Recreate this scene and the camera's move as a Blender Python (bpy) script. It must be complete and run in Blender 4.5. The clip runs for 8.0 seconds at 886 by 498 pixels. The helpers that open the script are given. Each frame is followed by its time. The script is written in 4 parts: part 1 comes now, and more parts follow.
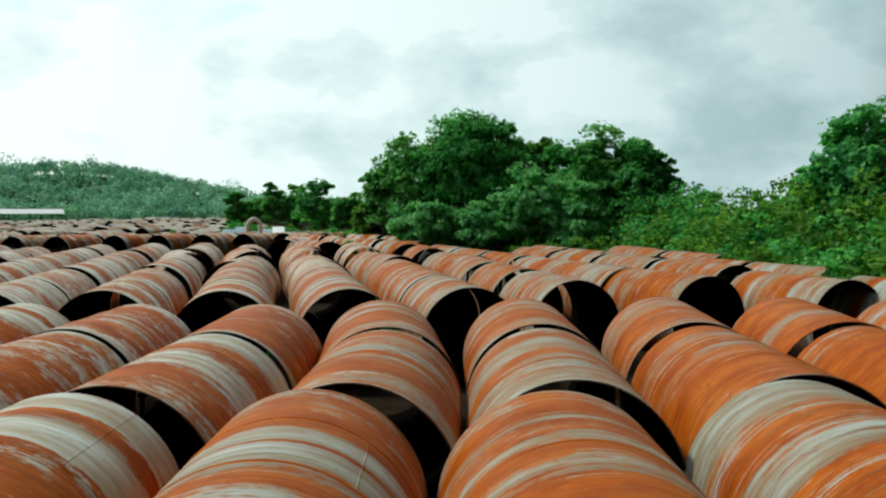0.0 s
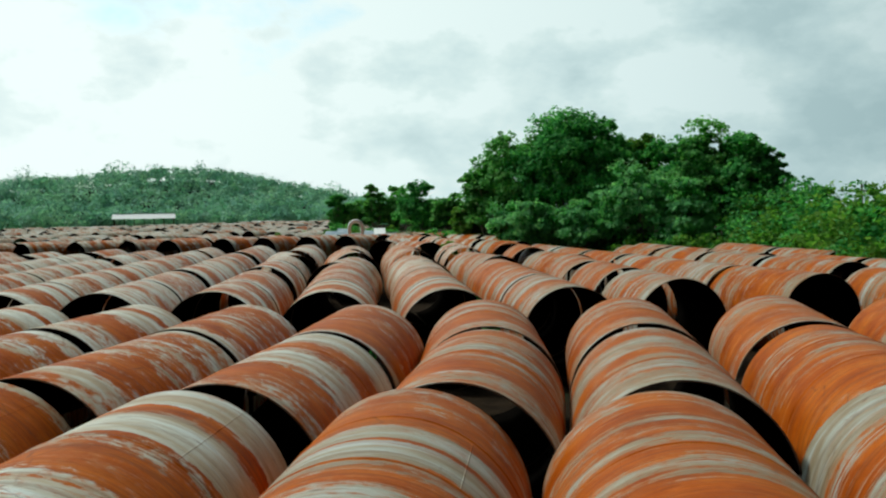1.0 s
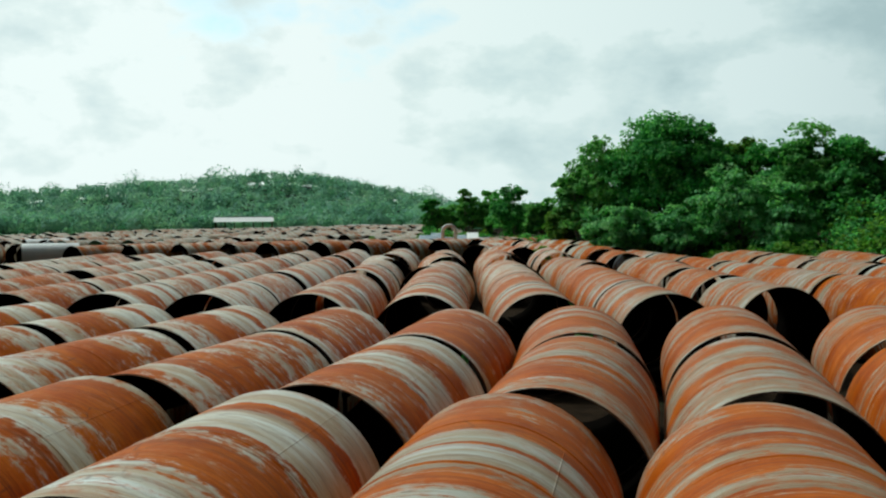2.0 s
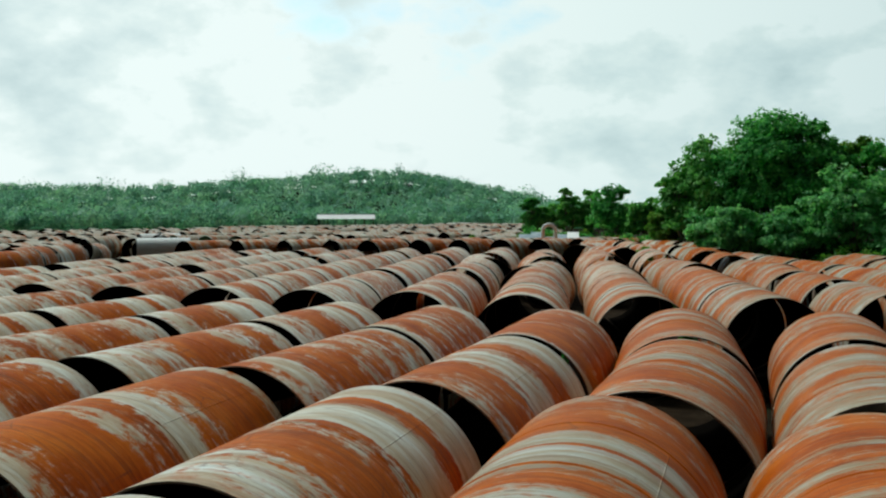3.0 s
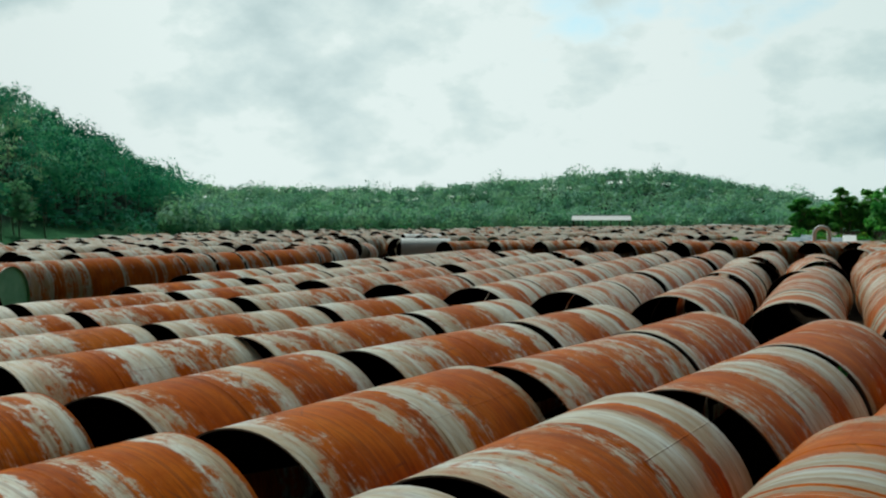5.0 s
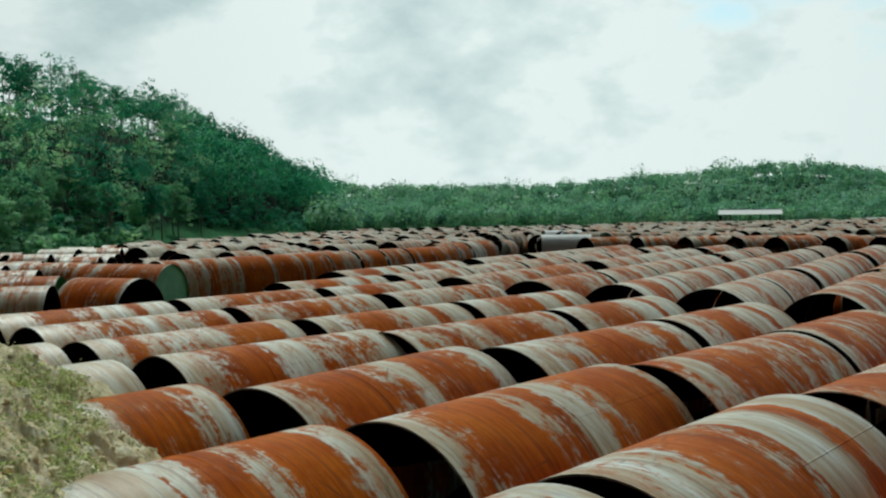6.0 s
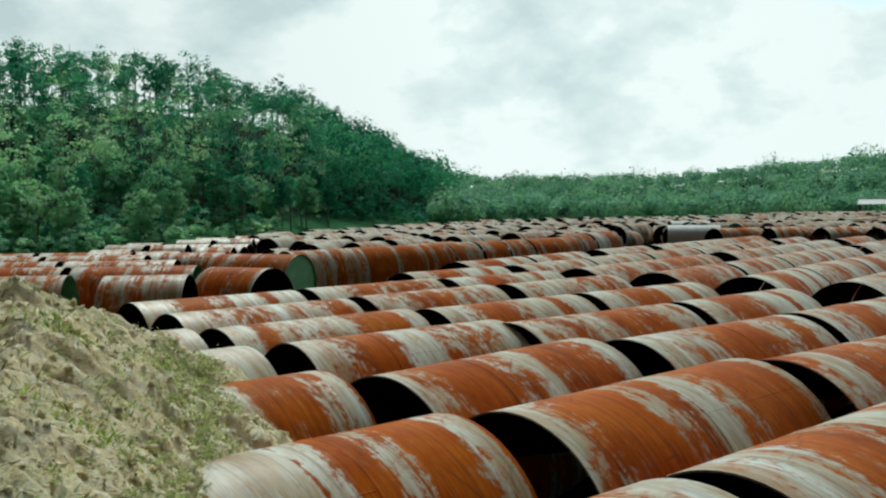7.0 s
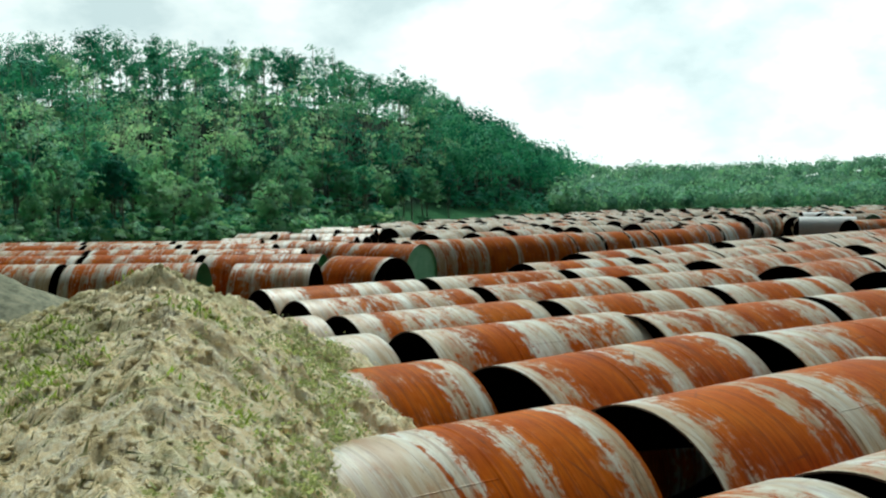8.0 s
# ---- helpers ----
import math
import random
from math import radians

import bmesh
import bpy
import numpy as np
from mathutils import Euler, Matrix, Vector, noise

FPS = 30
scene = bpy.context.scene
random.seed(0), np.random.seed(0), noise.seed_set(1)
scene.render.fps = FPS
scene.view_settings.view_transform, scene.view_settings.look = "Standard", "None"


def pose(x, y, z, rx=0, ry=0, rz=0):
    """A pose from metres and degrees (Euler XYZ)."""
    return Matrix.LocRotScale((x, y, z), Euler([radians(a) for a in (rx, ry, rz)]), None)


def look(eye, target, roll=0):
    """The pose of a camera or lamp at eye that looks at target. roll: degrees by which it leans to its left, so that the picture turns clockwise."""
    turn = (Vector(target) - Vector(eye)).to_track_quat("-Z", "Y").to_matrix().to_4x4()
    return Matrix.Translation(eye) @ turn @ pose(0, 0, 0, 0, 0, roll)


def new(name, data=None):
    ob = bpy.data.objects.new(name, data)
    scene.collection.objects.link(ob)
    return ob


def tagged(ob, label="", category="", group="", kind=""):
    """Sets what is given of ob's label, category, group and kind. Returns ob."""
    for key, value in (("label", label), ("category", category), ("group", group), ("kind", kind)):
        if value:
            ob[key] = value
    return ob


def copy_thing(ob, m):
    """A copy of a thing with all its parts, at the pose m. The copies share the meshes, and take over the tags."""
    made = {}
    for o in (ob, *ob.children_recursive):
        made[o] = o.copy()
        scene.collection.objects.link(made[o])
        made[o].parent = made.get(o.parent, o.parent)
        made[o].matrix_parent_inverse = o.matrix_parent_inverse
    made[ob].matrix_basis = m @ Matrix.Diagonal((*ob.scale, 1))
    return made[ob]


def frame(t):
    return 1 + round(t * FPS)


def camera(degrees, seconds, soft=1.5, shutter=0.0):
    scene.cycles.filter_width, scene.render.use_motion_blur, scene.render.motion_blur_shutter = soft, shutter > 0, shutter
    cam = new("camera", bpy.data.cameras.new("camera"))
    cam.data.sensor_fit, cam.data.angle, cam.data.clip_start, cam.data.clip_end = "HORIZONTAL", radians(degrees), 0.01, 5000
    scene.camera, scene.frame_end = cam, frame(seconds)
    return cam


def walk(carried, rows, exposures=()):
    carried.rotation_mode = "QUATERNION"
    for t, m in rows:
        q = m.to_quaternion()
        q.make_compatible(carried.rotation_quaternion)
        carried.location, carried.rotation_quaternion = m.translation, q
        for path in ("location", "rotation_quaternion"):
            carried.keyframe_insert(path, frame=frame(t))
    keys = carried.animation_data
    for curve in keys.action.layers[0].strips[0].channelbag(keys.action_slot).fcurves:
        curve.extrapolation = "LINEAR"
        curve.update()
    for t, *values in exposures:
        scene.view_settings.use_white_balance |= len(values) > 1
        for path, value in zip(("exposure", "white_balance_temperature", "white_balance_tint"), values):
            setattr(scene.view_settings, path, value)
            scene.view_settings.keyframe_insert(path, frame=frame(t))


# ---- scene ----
# ---------------------------------------------------------------- camera
EYE = 5.24
cam = camera(51.0, 8.0, soft=2.25)
PATH = [
    (0.0, 0.0, 0.0, 0.0, 0.0, -2.35, 0.0),
    (0.5, -0.014, 0.039, -0.013, 2.834, -2.428, -0.116),
    (1.0, -0.025, 0.052, -0.016, 6.149, -2.301, -0.867),
    (1.5, -0.022, 0.037, -0.016, 8.818, -2.088, -0.874),
    (3.0, -0.061, -0.078, 0.014, 17.984, -2.014, -0.035),
    (3.5, -0.103, -0.154, 0.021, 20.242, -2.13, 0.065),
    (4.0, -0.13, -0.198, 0.046, 23.282, -2.188, 0.242),
    (4.5, -0.158, -0.18, 0.047, 27.473, -2.101, 0.225),
    (5.0, -0.171, -0.19, 0.061, 33.575, -1.952, 0.044),
    (6.5, -0.215, -0.215, 0.062, 45.757, -2.345, -0.776),
    (7.0, -0.212, -0.236, 0.059, 49.738, -2.587, -0.784),
    (7.5, -0.198, -0.279, 0.073, 53.314, -2.837, -0.755),
    (8.0, -0.153, -0.335, 0.081, 57.109, -3.103, -0.728),
]
walk(cam, [(t, pose(x, y, EYE + z, 90 + p, 0, a) @ pose(0, 0, 0, 0, 0, r)) for t, x, y, z, a, p, r in PATH],
     exposures=[(0.0, -0.20, 6200, 0), (1.5, -0.38, 6200, 0), (3.0, -0.40, 6200, 0), (4.5, -0.53, 6200, -1), (5.3, -0.56, 6200, -1), (6.5, -0.50, 6200, -1), (7.3, -0.29, 6200, 0), (8.0, -0.08, 6200, 0)])

# ---------------------------------------------------------------- sky and sun
SUN_AZ, SUN_EL = 64.0, 50.0        # degrees to the left of +y, above the ground


def node(tree, kind, inputs=None, operation=None, uv_map=None, feature=None):
    n = tree.nodes.new(kind)
    if operation:
        n.operation = operation
    if uv_map:
        n.uv_map = uv_map
    if feature:
        n.feature = feature
    for k, v in (inputs or {}).items():
        if isinstance(v, bpy.types.NodeSocket):
            tree.links.new(v, n.inputs[k])
        else:
            n.inputs[k].default_value = v
    return n


def ramp(tree, fac, stops):
    n = tree.nodes.new("ShaderNodeValToRGB")
    e = n.color_ramp.elements
    while len(e) < len(stops):
        e.new(0.5)
    for el, (pos, col) in zip(e, stops):
        el.position = pos
        el.color = (*col, 1) if len(col) == 3 else col
    tree.links.new(fac, n.inputs[0])
    return n.outputs[0]


def grey(v):
    return (v, v, v)


def mixc(tree, fac, a, b, blend="MIX"):
    n = tree.nodes.new("ShaderNodeMix")
    n.data_type, n.blend_type = "RGBA", blend
    for sock, v in ((n.inputs[0], fac), (n.inputs[6], a), (n.inputs[7], b)):
        if isinstance(v, bpy.types.NodeSocket):
            tree.links.new(v, sock)
        else:
            sock.default_value = (*v, 1) if isinstance(v, tuple) and len(v) == 3 else v
    return n.outputs[2]


def math_(tree, op, a, b=0.0, c=None):
    n = tree.nodes.new("ShaderNodeMath")
    n.operation = op
    for i, v in enumerate((a, b) if c is None else (a, b, c)):
        if isinstance(v, bpy.types.NodeSocket):
            tree.links.new(v, n.inputs[i])
        else:
            n.inputs[i].default_value = v
    return n.outputs[0]


def noise_(tree, vec, scale, detail=4.0, rough=0.55, distortion=0.0):
    n = node(tree, "ShaderNodeTexNoise", {"Vector": vec, "Scale": scale, "Detail": detail, "Roughness": rough, "Distortion": distortion})
    return n.outputs[0]


world = bpy.data.worlds.new("world")
scene.world = world
world.use_nodes = True
wt = world.node_tree
wt.nodes.clear()
sky = node(wt, "ShaderNodeTexSky")
sky.sky_type, sky.sun_disc = "NISHITA", False
sky.sun_elevation, sky.sun_rotation = radians(SUN_EL), radians(-SUN_AZ)
geo = node(wt, "ShaderNodeTexCoord").outputs["Generated"]
puff = node(wt, "ShaderNodeVectorMath", {0: geo, 1: (1.0, 1.0, 1.75)}, operation="MULTIPLY").outputs[0]
c1 = noise_(wt, puff, 6.0, 12, 0.56, 0.0)
c2 = noise_(wt, node(wt, "ShaderNodeVectorMath", {0: puff, 1: (7.3, 2.1, 4.0)}, operation="ADD").outputs[0], 2.4, 5, 0.5, 0.0)
shade = math_(wt, "ADD", math_(wt, "MULTIPLY", c1, 0.72), math_(wt, "MULTIPLY", c2, 0.28))
cloud = ramp(wt, shade, [(0.37, (0.66, 0.76, 0.775)), (0.44, (0.80, 0.885, 0.89)), (0.485, (0.90, 0.965, 0.955)), (0.515, (1.0, 1.04, 1.03))])
# sky bright ahead; unseen overhead and behind it is darkened to cut fill light
AHEAD = (-math.sin(radians(46)) * math.cos(radians(12)), math.cos(radians(46)) * math.cos(radians(12)), math.sin(radians(12)))
toward = node(wt, "ShaderNodeVectorMath", {0: geo, 1: AHEAD}, operation="DOT_PRODUCT").outputs["Value"]
glow = ramp(wt, math_(wt, "MULTIPLY_ADD", toward, 0.5, 0.5), [(0.0, grey(0.02)), (0.50, grey(0.045)), (0.60, grey(0.12)), (0.68, (0.52, 0.59, 0.61)), (0.80, (0.75, 0.80, 0.81)), (0.90, (0.88, 0.91, 0.91)), (0.95, grey(0.96)), (1.0, grey(0.99))])
# a few ragged gaps through which blue shows
ragged = math_(wt, "MULTIPLY", math_(wt, "SUBTRACT", c1, 0.5), 0.022)


def gap(az, el, size):
    q = (-math.sin(radians(az)) * math.cos(radians(el)), math.cos(radians(az)) * math.cos(radians(el)), math.sin(radians(el)))
    near = node(wt, "ShaderNodeVectorMath", {0: geo, 1: q}, operation="DOT_PRODUCT").outputs["Value"]
    return ramp(wt, math_(wt, "ADD", math_(wt, "MULTIPLY", math_(wt, "SUBTRACT", near, math.cos(radians(size))), 30.0), math_(wt, "MULTIPLY_ADD", ragged, 30.0, 0.5)), [(0.46, grey(0)), (0.56, grey(1))])


clear = math_(wt, "MAXIMUM", math_(wt, "MAXIMUM", gap(24.6, 12.9, 2.6), gap(16.2, 12.8, 1.8)), gap(-60, 40, 9))
cover = math_(wt, "SUBTRACT", 1.0, math_(wt, "MULTIPLY", clear, 0.6))
skycol = mixc(wt, 1.0, sky.outputs[0], (0.16, 0.19, 0.17), "MULTIPLY")
# thicker cloud over the wooded hill
HILLWARD = (-math.sin(radians(78)), math.cos(radians(78)), 0.0)
thick = ramp(wt, node(wt, "ShaderNodeVectorMath", {0: geo, 1: HILLWARD}, operation="DOT_PRODUCT").outputs["Value"], [(0.86, grey(1.0)), (0.97, grey(0.92))])
both = mixc(wt, 1.0, mixc(wt, 1.0, mixc(wt, cover, skycol, cloud), glow, "MULTIPLY"), thick, "MULTIPLY")
bg = node(wt, "ShaderNodeBackground", {"Color": both, "Strength": 1.24})
node(wt, "ShaderNodeOutputWorld", {"Surface": bg.outputs[0]})

sun = new("sun", bpy.data.lights.new("sun", "SUN"))
sun.data.energy, sun.data.angle, sun.data.color = 2.75, radians(8), (1.0, 0.97, 0.91)
sa, se = radians(SUN_AZ), radians(SUN_EL)
sun.matrix_world = look((-math.sin(sa) * math.cos(se) * 50, math.cos(sa) * math.cos(se) * 50, math.sin(se) * 50), (0, 0, 0))

# ---------------------------------------------------------------- materials


def material(name):
    m = bpy.data.materials.new(name)
    m.use_nodes = True
    t = m.node_tree
    b = t.nodes["Principled BSDF"]
    return m, t, b


def link(t, a, b):
    t.links.new(a, b)


def bump(t, b, height, strength, distance):
    n = node(t, "ShaderNodeBump", {"Height": height, "Strength": strength, "Distance": distance})
    link(t, n.outputs[0], b.inputs["Normal"])


def pipe_paint(name, single, bands=None):
    """Red-oxide primer under worn lime-white wash that runs in rings round the shell. bands: how much wash is
    left along the pipe, as (share of its length, 0 to 1); without them the rings are drawn at random."""
    m, t, b = material(name)
    uv = node(t, "ShaderNodeUVMap", uv_map="shell").outputs[0]
    s = node(t, "ShaderNodeSeparateXYZ", {0: uv})
    if single:
        tint = node(t, "ShaderNodeSeparateColor", {0: node(t, "ShaderNodeObjectInfo").outputs["Color"]})
        seed, bias, flaking = tint.outputs[1], tint.outputs[0], tint.outputs[2]
    else:
        seed = node(t, "ShaderNodeNewGeometry").outputs["Random Per Island"]
        # more wash left on far pipes, some of it standing in for haze
        bias = math_(t, "MULTIPLY_ADD", math_(t, "FRACT", math_(t, "MULTIPLY", seed, 91.7)), 0.55, 0.68)
        flaking = math_(t, "ADD", 0.7, 0.0)
    off = math_(t, "MULTIPLY", seed, 437.0)

    def coords(ku, kv, extra):
        lean = math_(t, "ADD", math_(t, "MULTIPLY", s.outputs[0], ku), math_(t, "MULTIPLY", s.outputs[1], ku * 0.03))
        return node(t, "ShaderNodeCombineXYZ", {0: lean, 1: math_(t, "MULTIPLY", s.outputs[1], kv), 2: math_(t, "ADD", off, extra)}).outputs[0]

    def swing(v, k):
        return math_(t, "MULTIPLY", math_(t, "SUBTRACT", v, 0.5), k)

    streak = noise_(t, coords(6.0, 0.24, 11.0), 1.0, 7, 0.70, 0.3)
    fine = noise_(t, coords(19.0, 0.55, 23.0), 1.0, 5, 0.68, 0.2)
    patch = noise_(t, coords(1.5, 0.95, 37.0), 1.0, 9, 0.66, 0.6)
    flake = noise_(t, coords(8.0, 5.0, 57.0), 1.0, 7, 0.74, 0.4)
    at_end = node(t, "ShaderNodeSeparateXYZ", {0: node(t, "ShaderNodeUVMap", uv_map="span").outputs[0]}).outputs[0]
    if bands:
        # the rings wander a little as they go round
        where = math_(t, "ADD", at_end, math_(t, "ADD", swing(patch, 0.05), swing(streak, 0.02)))
        base = ramp(t, where, [(p, grey(w)) for p, w in bands])
    else:
        wide = noise_(t, coords(0.95, 0.04, 0.0), 1.0, 3.0, 0.6)
        base = math_(t, "ADD", math_(t, "MULTIPLY_ADD", math_(t, "SUBTRACT", wide, 0.5), 2.5, 0.38), math_(t, "MULTIPLY", math_(t, "SUBTRACT", bias, 0.5), 1.0))
        inset = math_(t, "MULTIPLY", math_(t, "MINIMUM", at_end, math_(t, "SUBTRACT", 1.0, at_end)), 5.1)
        base = math_(t, "ADD", base, math_(t, "MULTIPLY", ramp(t, inset, [(0.10, grey(0.45)), (0.5, grey(0.0))]), math_(t, "MULTIPLY", streak, 2.0)))
        base = math_(t, "MINIMUM", math_(t, "MAXIMUM", base, 0.06), 0.94)
    rings = math_(t, "ADD", math_(t, "ADD", swing(streak, 2.6), swing(patch, 1.5)), math_(t, "ADD", swing(fine, 2.2), swing(flake, 1.0)))
    flecks = math_(t, "ADD", swing(patch, 2.6), math_(t, "ADD", swing(flake, 2.5), math_(t, "ADD", swing(streak, 1.2), swing(fine, 0.9))))
    torn = node(t, "ShaderNodeMix", {0: flaking, 2: rings, 3: flecks}).outputs[0]
    half = math_(t, "MULTIPLY_ADD", math_(t, "MULTIPLY", base, math_(t, "SUBTRACT", 1.0, base)), 2.6, 0.35)
    level = math_(t, "SUBTRACT", math_(t, "MULTIPLY_ADD", torn, half, base), math_(t, "MULTIPLY_ADD", flaking, -0.10, 0.12))
    tone = noise_(t, coords(1.6, 0.9, 51.0), 1.0, 6, 0.68)
    red = ramp(t, tone, [(0.3, (0.29, 0.047, 0.003)), (0.5, (0.48, 0.104, 0.005)), (0.7, (0.62, 0.168, 0.012))])
    red = mixc(t, ramp(t, fine, [(0.40, grey(0.30)), (0.55, grey(0.0))]), red, (0.15, 0.028, 0.006))
    worn = ramp(t, noise_(t, coords(3.2, 0.5, 73.0), 1.0, 6, 0.65), [(0.3, (0.33, 0.20, 0.10)), (0.44, (0.46, 0.35, 0.21)), (0.55, (0.57, 0.545, 0.44)), (0.68, (0.74, 0.785, 0.745))])
    # the more the wash flakes, the brighter its colour
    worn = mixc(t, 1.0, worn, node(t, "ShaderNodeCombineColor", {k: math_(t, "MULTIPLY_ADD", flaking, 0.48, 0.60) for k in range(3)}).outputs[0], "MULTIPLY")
    thin = mixc(t, 0.5, red, (0.52, 0.33, 0.19))
    mask = ramp(t, level, [(0.42, grey(0)), (0.55, grey(0.55)), (0.76, grey(1))])
    film = ramp(t, level, [(0.20, grey(0)), (0.47, grey(1))])
    film = math_(t, "MULTIPLY", film, math_(t, "MULTIPLY_ADD", streak, 0.9, 0.1))
    col = mixc(t, mask, mixc(t, film, red, thin), worn)
    # dirt in the fine grain of the coat
    grain = noise_(t, coords(34.0, 1.6, 211.0), 1.0, 5, 0.72, 0.3)
    col = mixc(t, 1.0, col, ramp(t, grain, [(0.34, grey(0.62)), (0.45, grey(0.96)), (0.58, grey(1.0))]), "MULTIPLY")
    # grime rings along the winding, thin scratches, hairline cracks and dark flecks
    lines = ramp(t, noise_(t, coords(8.0, 0.03, 91.0), 1.0, 4, 0.6), [(0.60, grey(0)), (0.64, grey(1))])
    col = mixc(t, math_(t, "MULTIPLY", lines, 0.34), col, (0.22, 0.07, 0.028))
    edge = ramp(t, noise_(t, coords(2.6, 0.02, 131.0), 1.0, 3, 0.6), [(0.480, grey(0)), (0.490, grey(1)), (0.500, grey(1)), (0.510, grey(0))])
    col = mixc(t, math_(t, "MULTIPLY", edge, math_(t, "MULTIPLY", patch, 0.75)), col, (0.13, 0.05, 0.022))
    cell = node(t, "ShaderNodeTexVoronoi", {"Vector": coords(1.3, 0.75, 171.0), "Scale": 1.0}, feature="DISTANCE_TO_EDGE").outputs["Distance"]
    crack = math_(t, "MULTIPLY", ramp(t, cell, [(0.005, grey(1)), (0.013, grey(0))]), ramp(t, tone, [(0.50, grey(0)), (0.60, grey(0.6))]))
    col = mixc(t, crack, col, (0.13, 0.05, 0.025))
    spots = ramp(t, noise_(t, coords(9, 2.2, 5.0), 1.0, 5, 0.72), [(0.64, grey(0)), (0.70, grey(1))])
    col = mixc(t, math_(t, "MULTIPLY", spots, 0.6), col, (0.11, 0.05, 0.028))
    link(t, col, b.inputs["Base Color"])
    link(t, ramp(t, fine, [(0.3, grey(0.36)), (0.7, grey(0.52))]), b.inputs["Roughness"])
    gloss = math_(t, "MULTIPLY_ADD", flaking, 0.30, 0.08)
    link(t, math_(t, "MULTIPLY_ADD", mask, gloss, 0.02), b.inputs["Specular IOR Level"])
    bump(t, b, math_(t, "ADD", math_(t, "MULTIPLY", mask, 0.5), math_(t, "MULTIPLY", fine, 0.6)), 0.35, 0.010)
    return m


PAINT = pipe_paint("weathered pipe paint", True)
PAINT_FAR = pipe_paint("weathered pipe paint far with haze", False)
# the pipes closest to the heap, each with its own worn rings
COATS = {}
COATS["low heap"] = pipe_paint("coat whitish by the heap", True, ((0.0, 0.9), (0.575, 0.9), (0.584, 0.25), (0.592, 0.9), (0.63, 0.7), (0.65, 0.15), (0.71, 0.15), (0.735, 0.7), (0.785, 0.6), (0.805, 0.08), (0.90, 0.08), (0.94, 0.8), (0.985, 0.85), (0.995, 0.15)))
COATS["heap end"] = pipe_paint("coat half buried", True, ((0.0, 0.9), (0.70, 0.8), (0.745, 0.15), (0.86, 0.12), (0.89, 0.5), (0.93, 0.55), (0.955, 0.9), (0.985, 0.85), (0.995, 0.15)))
COATS["white"] = pipe_paint("coat nearly all white", True, ((0.0, 0.95), (1.0, 0.92)))
COATS["e"] = pipe_paint("coat with white collar", True, ((0.0, 0.8), (0.18, 0.8), (0.195, 0.5), (0.21, 0.7), (0.25, 0.3), (0.30, 0.12), (0.40, 0.10), (0.48, 0.4), (0.54, 0.35), (0.548, 0.97), (0.72, 0.97), (0.76, 0.15), (0.81, 0.1), (0.835, 0.95), (1.0, 0.88)))
COATS["f"] = pipe_paint("coat with long orange belly", True, ((0.0, 0.85), (0.06, 0.62), (0.12, 0.42), (0.16, 0.08), (0.33, 0.06), (0.355, 0.8), (0.375, 0.5), (0.41, 0.55), (0.425, 0.15), (0.48, 0.2), (0.51, 0.85), (0.57, 0.95), (0.61, 0.4), (0.68, 0.3), (0.74, 0.12), (0.93, 0.12), (0.97, 0.6), (1.0, 0.65)))
COATS["g"] = pipe_paint("coat with four rings", True, ((0.0, 0.9), (0.07, 0.75), (0.13, 0.5), (0.18, 0.15), (0.34, 0.1), (0.39, 0.45), (0.46, 0.55), (0.52, 0.85), (0.575, 0.9), (0.605, 0.22), (0.74, 0.12), (0.87, 0.3), (0.92, 0.85), (1.0, 0.9)))
COATS["h"] = pipe_paint("coat flaked white", True, ((0.0, 0.88), (0.11, 0.8), (0.17, 0.4), (0.26, 0.2), (0.38, 0.2), (0.43, 0.88), (0.55, 0.9), (0.60, 0.35), (0.68, 0.6), (0.79, 0.55), (0.88, 0.85), (1.0, 0.92)))
COATS["i"] = pipe_paint("coat flaked in patches", True, ((0.0, 0.9), (0.11, 0.85), (0.15, 0.15), (0.21, 0.2), (0.28, 0.65), (0.44, 0.75), (0.51, 0.6), (0.58, 0.8), (0.64, 0.22), (0.87, 0.15), (0.92, 0.88), (1.0, 0.92)))
COATS["f far"] = pipe_paint("coat with white ring at the mouth", True, ((0.0, 0.35), (0.07, 0.4), (0.11, 0.9), (0.165, 0.85), (0.21, 0.2), (0.42, 0.25), (0.50, 0.72), (0.56, 0.3), (0.67, 0.7), (0.72, 0.25), (0.84, 0.6), (0.90, 0.3), (1.0, 0.7)))
COATS["g far"] = pipe_paint("coat mostly orange", True, ((0.0, 0.8), (0.28, 0.75), (0.33, 0.5), (0.41, 0.18), (0.62, 0.15), (0.72, 0.7), (0.78, 0.25), (0.87, 0.2), (0.92, 0.7), (1.0, 0.8)))
COATS["a"] = pipe_paint("coat with twin white rings", True, ((0.0, 0.5), (0.13, 0.72), (0.19, 0.7), (0.215, 0.2), (0.27, 0.15), (0.305, 0.75), (0.33, 0.7), (0.342, 0.25), (0.36, 0.95), (0.47, 0.95), (0.48, 0.2), (0.49, 0.2), (0.505, 0.9), (0.59, 0.9), (0.62, 0.15), (0.73, 0.12), (0.80, 0.42), (0.88, 0.28), (0.97, 0.5), (1.0, 0.5)))
COATS["b"] = pipe_paint("coat with broad orange rings", True, ((0.0, 0.2), (0.26, 0.12), (0.31, 0.5), (0.36, 0.8), (0.42, 0.5), (0.475, 0.15), (0.53, 0.75), (0.60, 0.55), (0.655, 0.2), (0.73, 0.5), (0.80, 0.15), (0.84, 0.15), (0.91, 0.62), (1.0, 0.75)))
